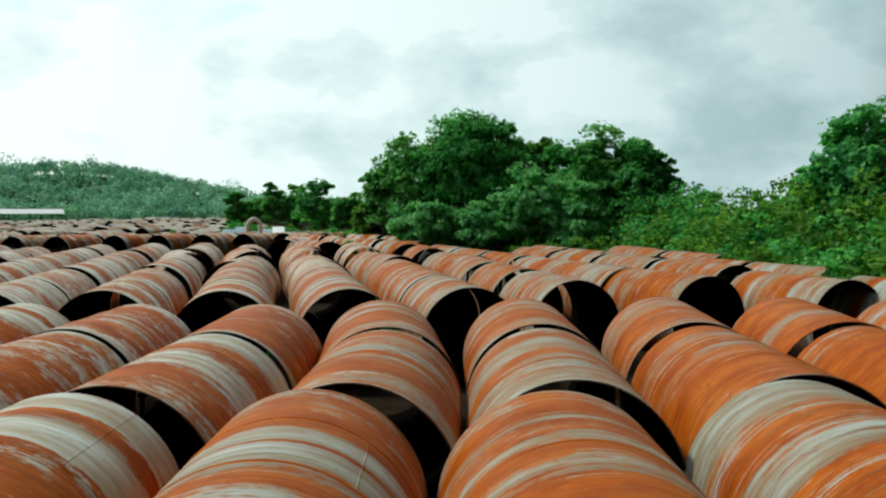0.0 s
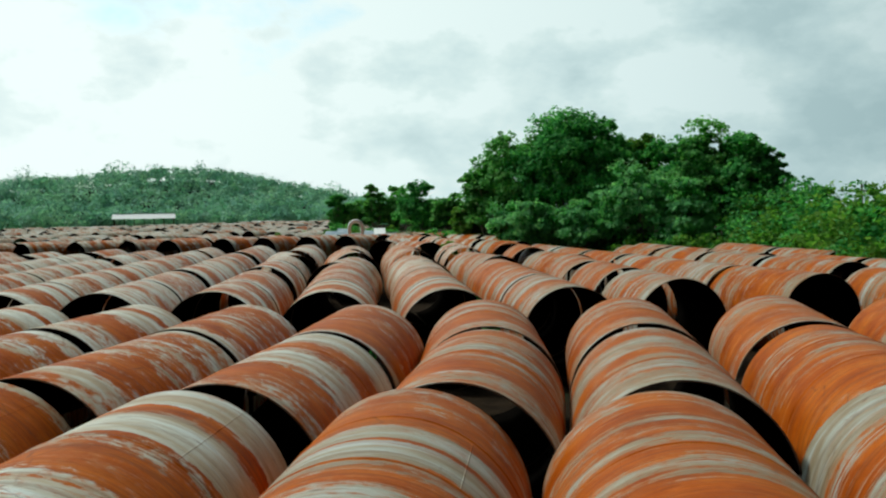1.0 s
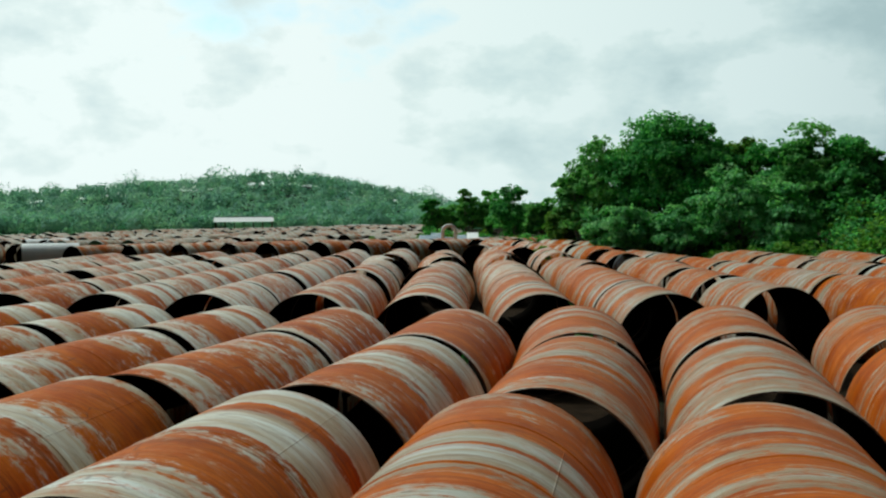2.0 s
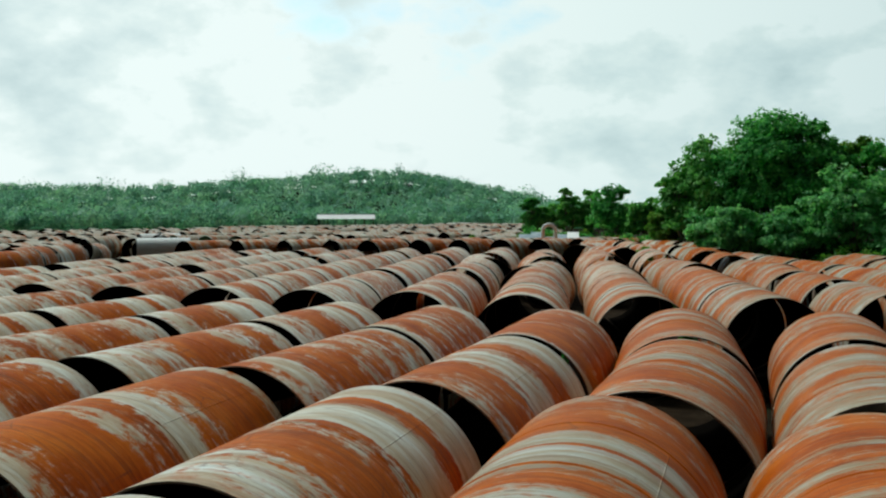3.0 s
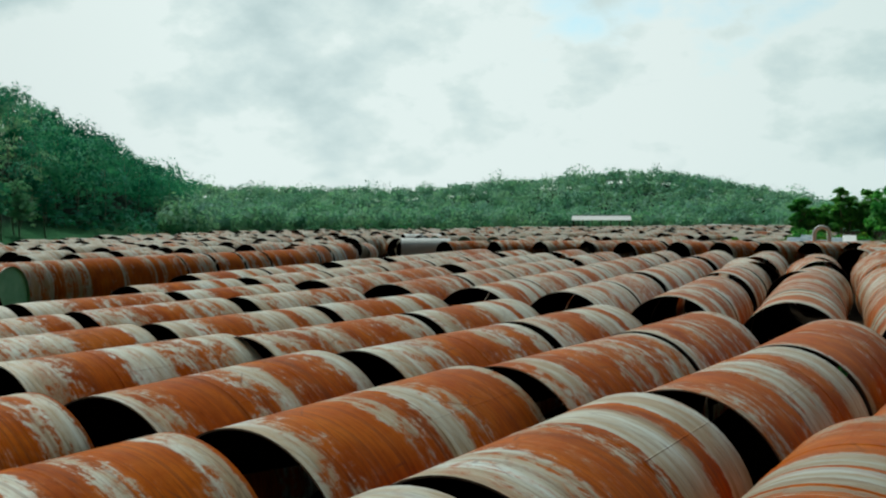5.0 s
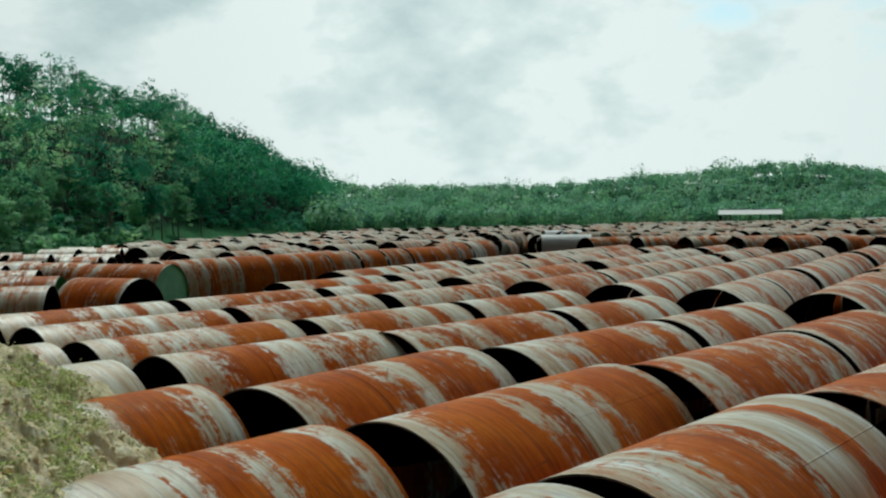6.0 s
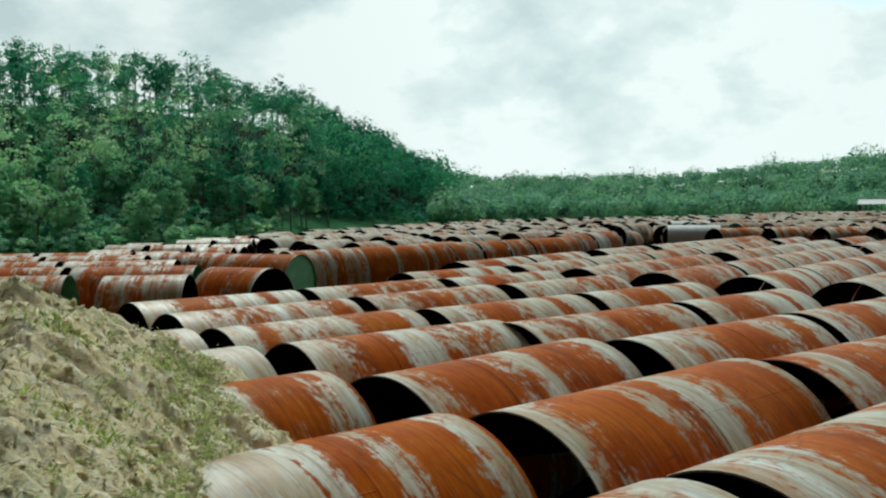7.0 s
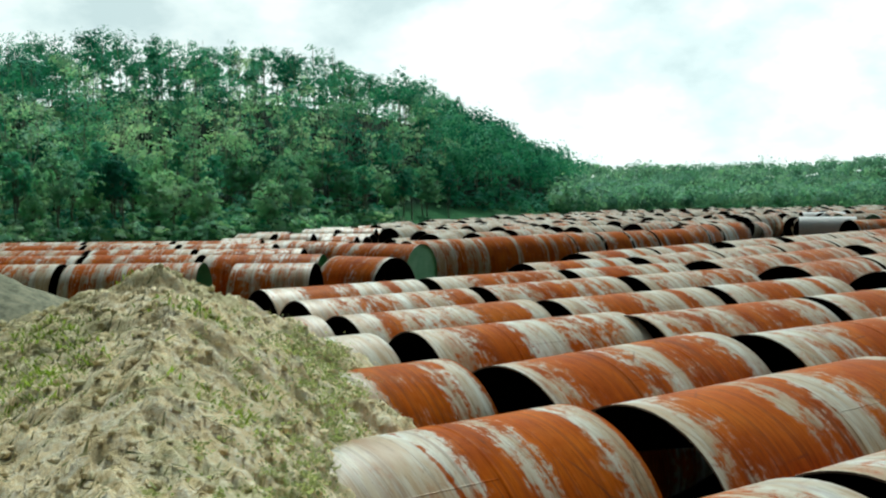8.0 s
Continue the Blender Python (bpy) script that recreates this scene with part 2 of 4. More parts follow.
COATS["c"] = pipe_paint("coat with whitish end", True, ((0.0, 0.4), (0.28, 0.25), (0.34, 0.6), (0.39, 0.2), (0.43, 0.8), (0.53, 0.85), (0.59, 0.5), (0.665, 0.3), (0.75, 0.55), (0.80, 0.9), (1.0, 0.95)))
COATS["a far"] = pipe_paint("coat with thin pale rings", True, ((0.0, 0.7), (0.10, 0.6), (0.17, 0.4), (0.26, 0.15), (0.38, 0.3), (0.52, 0.3), (0.62, 0.7), (0.74, 0.3), (0.82, 0.8), (0.88, 0.3), (1.0, 0.6)))
COATS["b far"] = pipe_paint("coat with pale waist", True, ((0.0, 0.75), (0.30, 0.65), (0.46, 0.22), (0.58, 0.8), (0.74, 0.75), (0.86, 0.2), (0.94, 0.6), (1.0, 0.7)))
COATS["c far"] = pipe_paint("coat thin and reddish", True, ((0.0, 0.35), (0.12, 0.15), (0.36, 0.15), (0.52, 0.45), (0.72, 0.35), (0.80, 0.5), (0.88, 0.12), (1.0, 0.25)))
COATS["d"] = pipe_paint("coat nearly all orange", True, ((0.0, 0.3), (0.2, 0.12), (0.6, 0.1), (0.75, 0.12), (0.86, 0.35), (0.92, 0.6), (0.98, 0.2), (1.0, 0.3)))
COATS["d far"] = pipe_paint("coat orange with one pale ring", True, ((0.0, 0.2), (0.14, 0.15), (0.30, 0.5), (0.36, 0.8), (0.46, 0.4), (0.60, 0.15), (1.0, 0.3)))
COATS["e far"] = pipe_paint("coat with pale far end", True, ((0.0, 0.6), (0.07, 0.4), (0.16, 0.15), (0.30, 0.2), (0.42, 0.7), (0.56, 0.75), (0.66, 0.2), (0.74, 0.2), (0.82, 0.8), (1.0, 0.9)))

# near black: the darkness inside the mouths is put into the lining colour
LINING, t, b = material("pipe lining with shade in its colour")
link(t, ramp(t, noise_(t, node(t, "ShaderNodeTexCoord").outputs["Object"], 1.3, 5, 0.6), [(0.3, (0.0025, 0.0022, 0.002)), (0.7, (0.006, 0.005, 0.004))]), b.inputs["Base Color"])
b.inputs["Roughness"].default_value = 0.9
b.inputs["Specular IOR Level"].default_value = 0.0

GREEN_LINING, t, b = material("pale green pipe lining")
link(t, ramp(t, noise_(t, node(t, "ShaderNodeTexCoord").outputs["Object"], 1.1, 5, 0.6), [(0.3, (0.14, 0.40, 0.20)), (0.7, (0.26, 0.55, 0.33))]), b.inputs["Base Color"])
b.inputs["Roughness"].default_value = 0.7

# green lining: its lit patch and the black shade round it are in the colour
GREEN_LIT_PATCH, t, b = material("green pipe lining, lit patch and shade in colour")
where = node(t, "ShaderNodeSeparateXYZ", {0: node(t, "ShaderNodeTexCoord").outputs["Object"]})
side = math_(t, "ADD", where.outputs[0], math_(t, "MULTIPLY", where.outputs[2], 0.35))
spot = ramp(t, math_(t, "ADD", math_(t, "MULTIPLY", side, 0.25), math_(t, "MULTIPLY", noise_(t, node(t, "ShaderNodeTexCoord").outputs["Object"], 1.2, 5, 0.6), 0.35)), [(0.50, grey(0)), (0.56, grey(1))])
link(t, mixc(t, spot, (0.004, 0.004, 0.003), (0.10, 0.52, 0.09)), b.inputs["Base Color"])
b.inputs["Roughness"].default_value = 0.8
b.inputs["Specular IOR Level"].default_value = 0.0

STEEL, t, b = material("bare rusty steel edge")
link(t, ramp(t, noise_(t, node(t, "ShaderNodeTexCoord").outputs["Object"], 6, 5, 0.6), [(0.3, (0.05, 0.03, 0.022)), (0.7, (0.13, 0.07, 0.045))]), b.inputs["Base Color"])
b.inputs["Roughness"].default_value = 0.7

WHITE_PIPE, t, b = material("pale grey pipe coating")
link(t, ramp(t, noise_(t, node(t, "ShaderNodeTexCoord").outputs["Object"], 0.8, 5, 0.6), [(0.3, (0.74, 0.78, 0.78)), (0.7, (0.84, 0.88, 0.88))]), b.inputs["Base Color"])
b.inputs["Roughness"].default_value = 0.5

GROUND, t, b = material("earth and grass")
pos = node(t, "ShaderNodeNewGeometry").outputs["Position"]
big, small = noise_(t, pos, 0.06, 5, 0.6), noise_(t, pos, 1.7, 6, 0.65)
soil = ramp(t, small, [(0.3, (0.012, 0.008, 0.005)), (0.6, (0.03, 0.02, 0.012)), (0.75, (0.06, 0.042, 0.025))])
grass = ramp(t, small, [(0.3, (0.018, 0.075, 0.030)), (0.6, (0.05, 0.17, 0.070)), (0.75, (0.09, 0.22, 0.085))])
high = ramp(t, math_(t, "MULTIPLY", node(t, "ShaderNodeSeparateXYZ", {0: pos}).outputs[2], 0.5), [(0.1, grey(0)), (0.9, grey(1))])
wooded = ramp(t, math_(t, "MULTIPLY", node(t, "ShaderNodeSeparateXYZ", {0: pos}).outputs[2], 0.1), [(0.25, grey(0)), (0.5, grey(1))])      # darker ground up the slope: shade between crowns put into its colour
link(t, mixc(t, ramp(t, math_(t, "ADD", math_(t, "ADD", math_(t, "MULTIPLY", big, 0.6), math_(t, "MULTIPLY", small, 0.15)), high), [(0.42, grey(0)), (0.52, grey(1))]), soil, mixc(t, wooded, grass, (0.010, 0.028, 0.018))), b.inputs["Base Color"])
b.inputs["Roughness"].default_value = 0.95
b.inputs["Specular IOR Level"].default_value = 0.03
bump(t, b, small, 0.8, 0.15)

SAND, t, b = material("dry clay and sand")
pos = node(t, "ShaderNodeNewGeometry").outputs["Position"]
n1, n2, n3 = noise_(t, pos, 0.55, 5, 0.6), noise_(t, pos, 6.0, 7, 0.75), noise_(t, pos, 30.0, 5, 0.75)
turned = node(t, "ShaderNodeMapping", {"Vector": pos, "Rotation": (0, 0, radians(33)), "Scale": (9.0, 3.6, 4.0)}).outputs[0]
rill = noise_(t, turned, 1.0, 7, 0.72, 0.5)
speck = math_(t, "ADD", math_(t, "MULTIPLY", n2, 0.35), math_(t, "ADD", math_(t, "MULTIPLY", n3, 0.35), math_(t, "MULTIPLY", rill, 0.3)))
col = ramp(t, speck, [(0.36, (0.20, 0.17, 0.08)), (0.42, (0.62, 0.50, 0.26)), (0.475, (0.93, 0.78, 0.47)), (0.55, (0.99, 0.93, 0.74))])
moss = ramp(t, speck, [(0.36, (0.11, 0.13, 0.04)), (0.44, (0.40, 0.40, 0.18)), (0.55, (0.78, 0.74, 0.46))])
where = math_(t, "ADD", math_(t, "MULTIPLY", n1, 0.55), math_(t, "MULTIPLY", rill, 0.45))
link(t, mixc(t, math_(t, "MULTIPLY", ramp(t, where, [(0.485, grey(0)), (0.54, grey(1))]), 0.7), col, moss), b.inputs["Base Color"])
b.inputs["Roughness"].default_value = 0.95
b.inputs["Specular IOR Level"].default_value = 0.05
bump(t, b, math_(t, "ADD", math_(t, "ADD", n2, math_(t, "MULTIPLY", rill, 1.3)), math_(t, "MULTIPLY", n3, 1.0)), 0.75, 0.055)


GREY_EARTH, t, b = material("damp grey earth")
pos = node(t, "ShaderNodeNewGeometry").outputs["Position"]
n2 = noise_(t, pos, 3.0, 7, 0.7)
link(t, ramp(t, n2, [(0.35, (0.10, 0.11, 0.07)), (0.5, (0.22, 0.23, 0.15)), (0.65, (0.34, 0.33, 0.22))]), b.inputs["Base Color"])
b.inputs["Roughness"].default_value = 0.95
bump(t, b, n2, 0.6, 0.1)


def leaf_material(name, dark, mid, light, patch=0.35, own=0.55, through_light=0.5, by_tree=False):
    """Leaves that differ one by one (own) and by patches of 1 / patch metres, from tree to tree."""
    m, t, b = material(name)
    rnd = node(t, "ShaderNodeNewGeometry").outputs["Random Per Island"]
    pos = node(t, "ShaderNodeNewGeometry").outputs["Position"]
    clump = math_(t, "MULTIPLY_ADD", math_(t, "SUBTRACT", noise_(t, pos, patch, 3, 0.6), 0.5), 1.8, 0.5)
    if by_tree:
        tint = node(t, "ShaderNodeAttribute")
        tint.attribute_name = "tint"
        clump = math_(t, "MULTIPLY_ADD", clump, 0.35, math_(t, "MULTIPLY", tint.outputs["Fac"], 0.65))
    v = math_(t, "ADD", math_(t, "MULTIPLY", rnd, own), math_(t, "MULTIPLY", clump, 1.0 - own))
    col = ramp(t, v, [(0.2, dark), (0.5, mid), (0.8, light)])
    link(t, col, b.inputs["Base Color"])
    thin = node(t, "ShaderNodeBsdfTranslucent", {"Color": mixc(t, 1.0, col, (1.0, 1.15, 0.6), "MULTIPLY")})
    both = node(t, "ShaderNodeMixShader", {0: through_light, 1: b.outputs[0], 2: thin.outputs[0]})
    link(t, both.outputs[0], t.nodes["Material Output"].inputs["Surface"])
    b.inputs["Roughness"].default_value = 0.75
    b.inputs["Specular IOR Level"].default_value = 0.08
    return m


LEAF_OAK = leaf_material("dark broad leaves", (0.043, 0.203, 0.059), (0.121, 0.432, 0.128), (0.270, 0.621, 0.216))
LEAF_MID = leaf_material("mid green leaves", (0.069, 0.250, 0.069), (0.169, 0.463, 0.131), (0.325, 0.625, 0.213))
LEAF_DULL = leaf_material("dull weed leaves", (0.20, 0.23, 0.11), (0.40, 0.43, 0.25), (0.62, 0.63, 0.42))
LEAF_LIGHT = leaf_material("fresh scrub leaves", (0.045, 0.150, 0.022), (0.122, 0.300, 0.046), (0.250, 0.410, 0.096))
LEAF_GRASS = leaf_material("young grass blades", (0.14, 0.20, 0.03), (0.30, 0.40, 0.08), (0.48, 0.56, 0.17))
LEAF_GREY = leaf_material("grey green leaves", (0.104, 0.351, 0.137), (0.227, 0.546, 0.240), (0.416, 0.728, 0.364))
# hill, pale and far leaves are lightened and blued: haze put into their colours
LEAF_HILL = leaf_material("hill forest leaves with haze", (0.040, 0.240, 0.180), (0.100, 0.430, 0.320), (0.22, 0.60, 0.455), 0.22, 0.14, 0.25, True)
LEAF_PALE = leaf_material("pale forest leaves with haze", (0.17, 0.43, 0.33), (0.38, 0.67, 0.52), (0.70, 0.86, 0.72), 0.25, 0.25, 0.35, True)
LEAF_FAR = leaf_material("far forest leaves with haze", (0.16, 0.38, 0.31), (0.29, 0.55, 0.46), (0.46, 0.72, 0.60), 0.10, 0.08, 0.3, True)

BARK, t, b = material("grey brown bark")
link(t, ramp(t, noise_(t, node(t, "ShaderNodeTexCoord").outputs["Object"], 3, 5, 0.6), [(0.3, (0.10, 0.10, 0.08)), (0.7, (0.30, 0.30, 0.25))]), b.inputs["Base Color"])
b.inputs["Roughness"].default_value = 0.9

ROOFING, t, b = material("white sheet roofing")
link(t, ramp(t, noise_(t, node(t, "ShaderNodeTexCoord").outputs["Object"], 0.6, 4, 0.6), [(0.3, (0.84, 0.86, 0.85)), (0.7, (0.92, 0.93, 0.92))]), b.inputs["Base Color"])
b.inputs["Roughness"].default_value = 0.5

# ---------------------------------------------------------------- mesh helpers


def mesh_object(name, verts, faces, mat, parent=None, smooth=False, uv=None, mats=None, face_mat=None, span=None):
    me = bpy.data.meshes.new(name)
    me.from_pydata([tuple(v) for v in verts] if not isinstance(verts, np.ndarray) else verts.tolist(), [], faces)
    for m in (mats or [mat]):
        me.materials.append(m)
    if face_mat is not None:
        me.polygons.foreach_set("material_index", face_mat)
    if smooth:
        me.polygons.foreach_set("use_smooth", [True] * len(me.polygons))
    if uv is not None:
        lay = me.uv_layers.new(name="shell")
        idx = np.zeros(len(me.loops), dtype=np.int32)
        me.loops.foreach_get("vertex_index", idx)
        lay.data.foreach_set("uv", np.asarray(uv, dtype=np.float32)[idx].ravel())
        along = np.zeros((len(verts), 2), dtype=np.float32)
        along[:, 0] = np.asarray(uv, dtype=np.float32)[:, 0] / span if np.isscalar(span) else (0.5 if span is None else span)
        lay = me.uv_layers.new(name="span")
        lay.data.foreach_set("uv", along[idx].ravel())
    me.update()
    ob = new(name, me)
    if parent is not None:
        ob.parent = parent
    return ob


def tube(r, y0, y1, seg, rings=1, phase=-math.pi / 2, wob=0.0):
    """Side of a cylinder along y: verts, faces, uv (metres). The seam is at the bottom."""
    v, f, uv = [], [], []
    for j in range(rings + 1):
        y = y0 + (y1 - y0) * j / rings
        for i in range(seg + 1):
            a = phase + 2 * math.pi * i / seg
            rr = r * (1 + wob * math.sin(2 * a + 0.7))
            v.append((rr * math.cos(a), y, rr * math.sin(a)))
            uv.append((y, a * r))
    n = seg + 1
    for j in range(rings):
        for i in range(seg):
            f.append((j * n + i, (j + 1) * n + i, (j + 1) * n + i + 1, j * n + i + 1))
    return v, f, uv


R = 1.5                     # pipe radius
WALL = 0.022


def make_pipe(length, seg, lining_mat, paint, seams, wob):
    """A large steel pipe lying along y from 0 to length, its axis at z = R: shell, lining, rims, weld beads."""
    v, f, uv = tube(R, 0, length, seg, 1, wob=wob)
    v = [(x, y, z + R) for x, y, z in v]
    body = mesh_object("steel_pipe", v, f, paint, smooth=True, uv=uv, span=length)
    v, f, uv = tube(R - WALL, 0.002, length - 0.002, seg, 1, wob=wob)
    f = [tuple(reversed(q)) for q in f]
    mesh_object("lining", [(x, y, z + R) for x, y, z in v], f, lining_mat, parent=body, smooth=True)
    for y in (0.0, length):
        va, _, _ = tube(R + 0.001, y, y, seg, 1, wob=wob)
        vb, _, _ = tube(R - WALL - 0.001, y, y, seg, 1, wob=wob)
        n = seg + 1
        vs = va[:n] + vb[:n]
        fs = [(i, i + 1, n + i + 1, n + i) for i in range(seg)]
        if y == 0.0:
            fs = [tuple(reversed(q)) for q in fs]
        mesh_object("rim", [(x, yy, z + R) for x, yy, z in vs], fs, STEEL, parent=body)
    for y in seams:
        prof = [(-0.028, -0.002), (-0.012, 0.009), (0.012, 0.009), (0.028, -0.002)]
        vs, fs = [], []
        for dy, dr in prof:
            ring, _, _ = tube(R + dr, y + dy, y + dy, seg, 1, wob=wob)
            vs += ring[:seg + 1]
        n = seg + 1
        for k in range(3):
            fs += [(k * n + i, (k + 1) * n + i, (k + 1) * n + i + 1, k * n + i + 1) for i in range(seg)]
        us = [(p[1], math.atan2(p[2], p[0]) * R) for p in vs]
        mesh_object("weld_seam", [(x, yy, z + R) for x, yy, z in vs], fs, paint, parent=body, smooth=True, uv=us, span=length)
    cuts = [0.0, *seams, length]
    for k in range(len(cuts) - 1):
        a = math.pi / 2 + (0.5, -0.62, 0.22)[k % 3]
        c, s = math.cos(a), math.sin(a)
        vs = []
        for y in (cuts[k] + 0.03, cuts[k + 1] - 0.03):
            for du, dr in ((-0.014, -0.002), (0.0, 0.003), (0.014, -0.002)):
                rr = R * (1 + wob * math.sin(2 * a + 0.7)) + dr
                vs.append((rr * c - du * s, y, rr * s + du * c + R))
        fs = [(0, 3, 4, 1), (1, 4, 5, 2)]
        mesh_object("weld_seam", vs, fs, paint, parent=body, uv=[(q[1], a * R) for q in vs], span=length)
    return body


# ---------------------------------------------------------------- ground
def terrain(x, y):
    """Height of the ground: flat yard, the wooded hill on one side, a long far ridge."""
    az, d = math.degrees(math.atan2(-x, y)), math.hypot(x, y)
    return hill_left(x, y) + hill_far(az, d)


def smooth01(a, b, v):
    k = min(1.0, max(0.0, (v - a) / (b - a)))
    return k * k * (3 - 2 * k)


def interp(v, table):
    return float(np.interp(v, [q[0] for q in table], [q[1] for q in table]))


FOOT = [(40, 300), (46, 250), (50, 215), (55, 175), (60, 150), (66, 125), (72, 108), (80, 95), (100, 90)]

SKYLINE = [(47, 1.0), (49.2, 2.0), (51.3, 3.1), (54.7, 4.7), (56.1, 5.7), (58.2, 6.8), (60.6, 7.6), (63.3, 8.2), (69, 8.75), (76, 9.1), (82, 8.4), (100, 7), (130, 2)]


def hill_left(x, y):
    az, d = math.degrees(math.atan2(-x, y)), math.hypot(x, y)
    if az < 40 or az > 130:
        return 0.0
    foot = interp(az, FOOT)
    crest = max(0.0, EYE + (foot + 130) * math.tan(radians(interp(az, SKYLINE))) - 13.0)
    return crest * smooth01(foot, foot + 130, d) * (1 - 0.7 * smooth01(foot + 140, foot + 260, d))


def hill_far(az, d):
    if az < -30 or az > 90:
        return 0.0
    crest = interp(az, [(-10, 0), (4, 0), (8, 4), (11.7, 9), (13.3, 12.5), (17, 19), (19, 23), (21.5, 26), (24, 24.5), (27, 21.5), (32, 18.5), (36, 15), (41, 14.5), (46, 15.8), (52, 17), (60, 16), (90, 10)])
    return crest * smooth01(360, 545, d)


def build_ground():
    radii = [0, 8, 16, 30, 50, 75, 90, 105, 120, 135, 150, 165, 180, 200, 220, 240, 260, 280, 300, 330, 360, 400, 440, 480, 520, 560, 620, 800, 1400, 3500]
    seg = 240
    v, f = [(0, 0, 0)], []
    for r in radii[1:]:
        for i in range(seg):
            a = 2 * math.pi * i / seg
            x, y = -r * math.sin(a), r * math.cos(a)
            v.append((x, y, terrain(x, y)))
    for i in range(seg):
        f.append((0, 1 + i, 1 + (i + 1) % seg))
    for k in range(len(radii) - 2):
        o, q = 1 + k * seg, 1 + (k + 1) * seg
        for i in range(seg):
            j = (i + 1) % seg
            f.append((o + i, q + i, q + j, o + j))
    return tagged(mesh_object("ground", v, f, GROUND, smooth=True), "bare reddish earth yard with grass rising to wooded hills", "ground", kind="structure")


build_ground()

# ---------------------------------------------------------------- pipes
PIPE_LABEL = "huge steel pipe, worn orange primer under streaked whitish wash"
LENGTHS = (4.75, 5.1, 5.45)
rng = random.Random(11)
stock = {}
for li, L in enumerate(LENGTHS):
    for k in range(2):
        seams = [(L * 0.5,), (L * 0.34, L * 0.68)][k]
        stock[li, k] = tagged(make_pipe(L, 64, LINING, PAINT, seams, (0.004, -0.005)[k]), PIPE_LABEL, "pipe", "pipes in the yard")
used = set()


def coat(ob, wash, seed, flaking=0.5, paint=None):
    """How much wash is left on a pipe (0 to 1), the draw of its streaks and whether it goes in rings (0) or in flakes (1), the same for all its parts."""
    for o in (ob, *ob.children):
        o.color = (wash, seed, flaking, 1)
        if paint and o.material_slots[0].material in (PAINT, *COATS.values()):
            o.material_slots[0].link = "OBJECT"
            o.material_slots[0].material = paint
    return ob


def lay(x0, y0, x1, y1, wash=None, paint=None):
    """A pipe from the near end of its axis to the far one; the stock length closest to it is used, centred."""
    L = math.hypot(x1 - x0, y1 - y0)
    li = min(range(3), key=lambda i: abs(LENGTHS[i] - L))
    k = rng.randrange(2)
    az = math.degrees(math.atan2(-(x1 - x0), y1 - y0))
    d = (L - LENGTHS[li]) / 2
    ux, uy = (x1 - x0) / L, (y1 - y0) / L
    m = pose(x0 + ux * d, y0 + uy * d, -0.02, 0, 0, az)
    w, s = rng.uniform(0.36, 0.60) + interp(x0, [(-30, 0.26), (-12, 0.10), (0, 0.0), (3, 0.0), (9, 0.16)]) + (0.10 if y0 > 24 else 0.0), rng.random()
    if (li, k) not in used:
        used.add((li, k))
        stock[li, k].matrix_basis = m
        ob = stock[li, k]
    else:
        ob = copy_thing(stock[li, k], m)
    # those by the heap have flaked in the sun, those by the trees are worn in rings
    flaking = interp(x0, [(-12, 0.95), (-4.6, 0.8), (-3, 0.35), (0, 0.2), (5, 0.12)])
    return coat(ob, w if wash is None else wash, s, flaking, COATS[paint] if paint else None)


# front block, column by column: near and far end of each pipe's axis, and how much wash is left
def row(*pipes):
    for x0, y0, x1, y1, *look_of in pipes:
        lay(x0, y0, x1, y1, *look_of)


row((-1.7, 1.0, -1.7, 6.1, 0.5), (-1.65, 6.6, -1.68, 11.7, 0.46, "a"), (-1.27, 11.95, -1.13, 17.85, 0.5, "a far"), (-1.13, 18.15, -1.55, 23.5, 0.48))
row((1.35, 1.2, 1.35, 6.2, 0.5), (1.4, 6.5, 1.42, 11.7, 0.43, "b"), (1.8, 12.15, 1.95, 18.0, 0.48, "b far"), (1.98, 18.3, 2.03, 24.3, 0.42))
row((4.55, 1.4, 4.55, 6.6, 0.52), (4.65, 7.0, 4.73, 12.35, 0.42, "c"), (5.08, 12.65, 5.18, 18.3, 0.36, "c far"), (5.22, 18.7, 5.7, 24.5, 0.42))
row((7.75, 1.9, 7.75, 7.0, 0.54), (7.8, 7.3, 7.9, 12.6, 0.30), (8.12, 12.9, 8.24, 18.2, 0.34, "d"), (8.3, 18.55, 9.05, 24.7, 0.34, "d far"))
row((11.2, 13.2, 11.4, 18.4, 0.38), (11.5, 18.8, 12.1, 24.4, 0.38), (14.5, 13.4, 14.6, 18.6, 0.38), (14.8, 19.0, 15.2, 24.4, 0.38))
row((-4.72, 1.2, -4.7, 6.35, 0.5), (-4.64, 6.8, -4.72, 11.45, 0.56, "e"), (-4.35, 11.9, -4.25, 17.05, 0.47, "e far"), (-4.28, 17.4, -4.39, 22.5, 0.44))
row((-7.9, 1.1, -7.97, 6.44, 0.62, "low heap"), (-7.63, 7.05, -7.8, 12.1, 0.32, "f"), (-7.38, 12.35, -7.22, 17.45, 0.52, "f far"), (-7.25, 17.8, -7.38, 22.4, 0.46))
row((-11.3, 1.6, -11.35, 6.95, 0.42, "heap end"), (-10.42, 7.3, -10.88, 12.05, 0.4, "g"), (-10.3, 12.5, -10.2, 17.5, 0.46, "g far"), (-10.22, 17.9, -10.26, 22.8, 0.5))
row((-14.3, 2.2, -14.35, 7.4, 0.8, "white"), (-14.1, 8.2, -13.95, 12.6, 0.62, "h"), (-13.4, 12.7, -13.3, 17.7, 0.45), (-13.3, 18.1, -13.3, 23.0, 0.48))
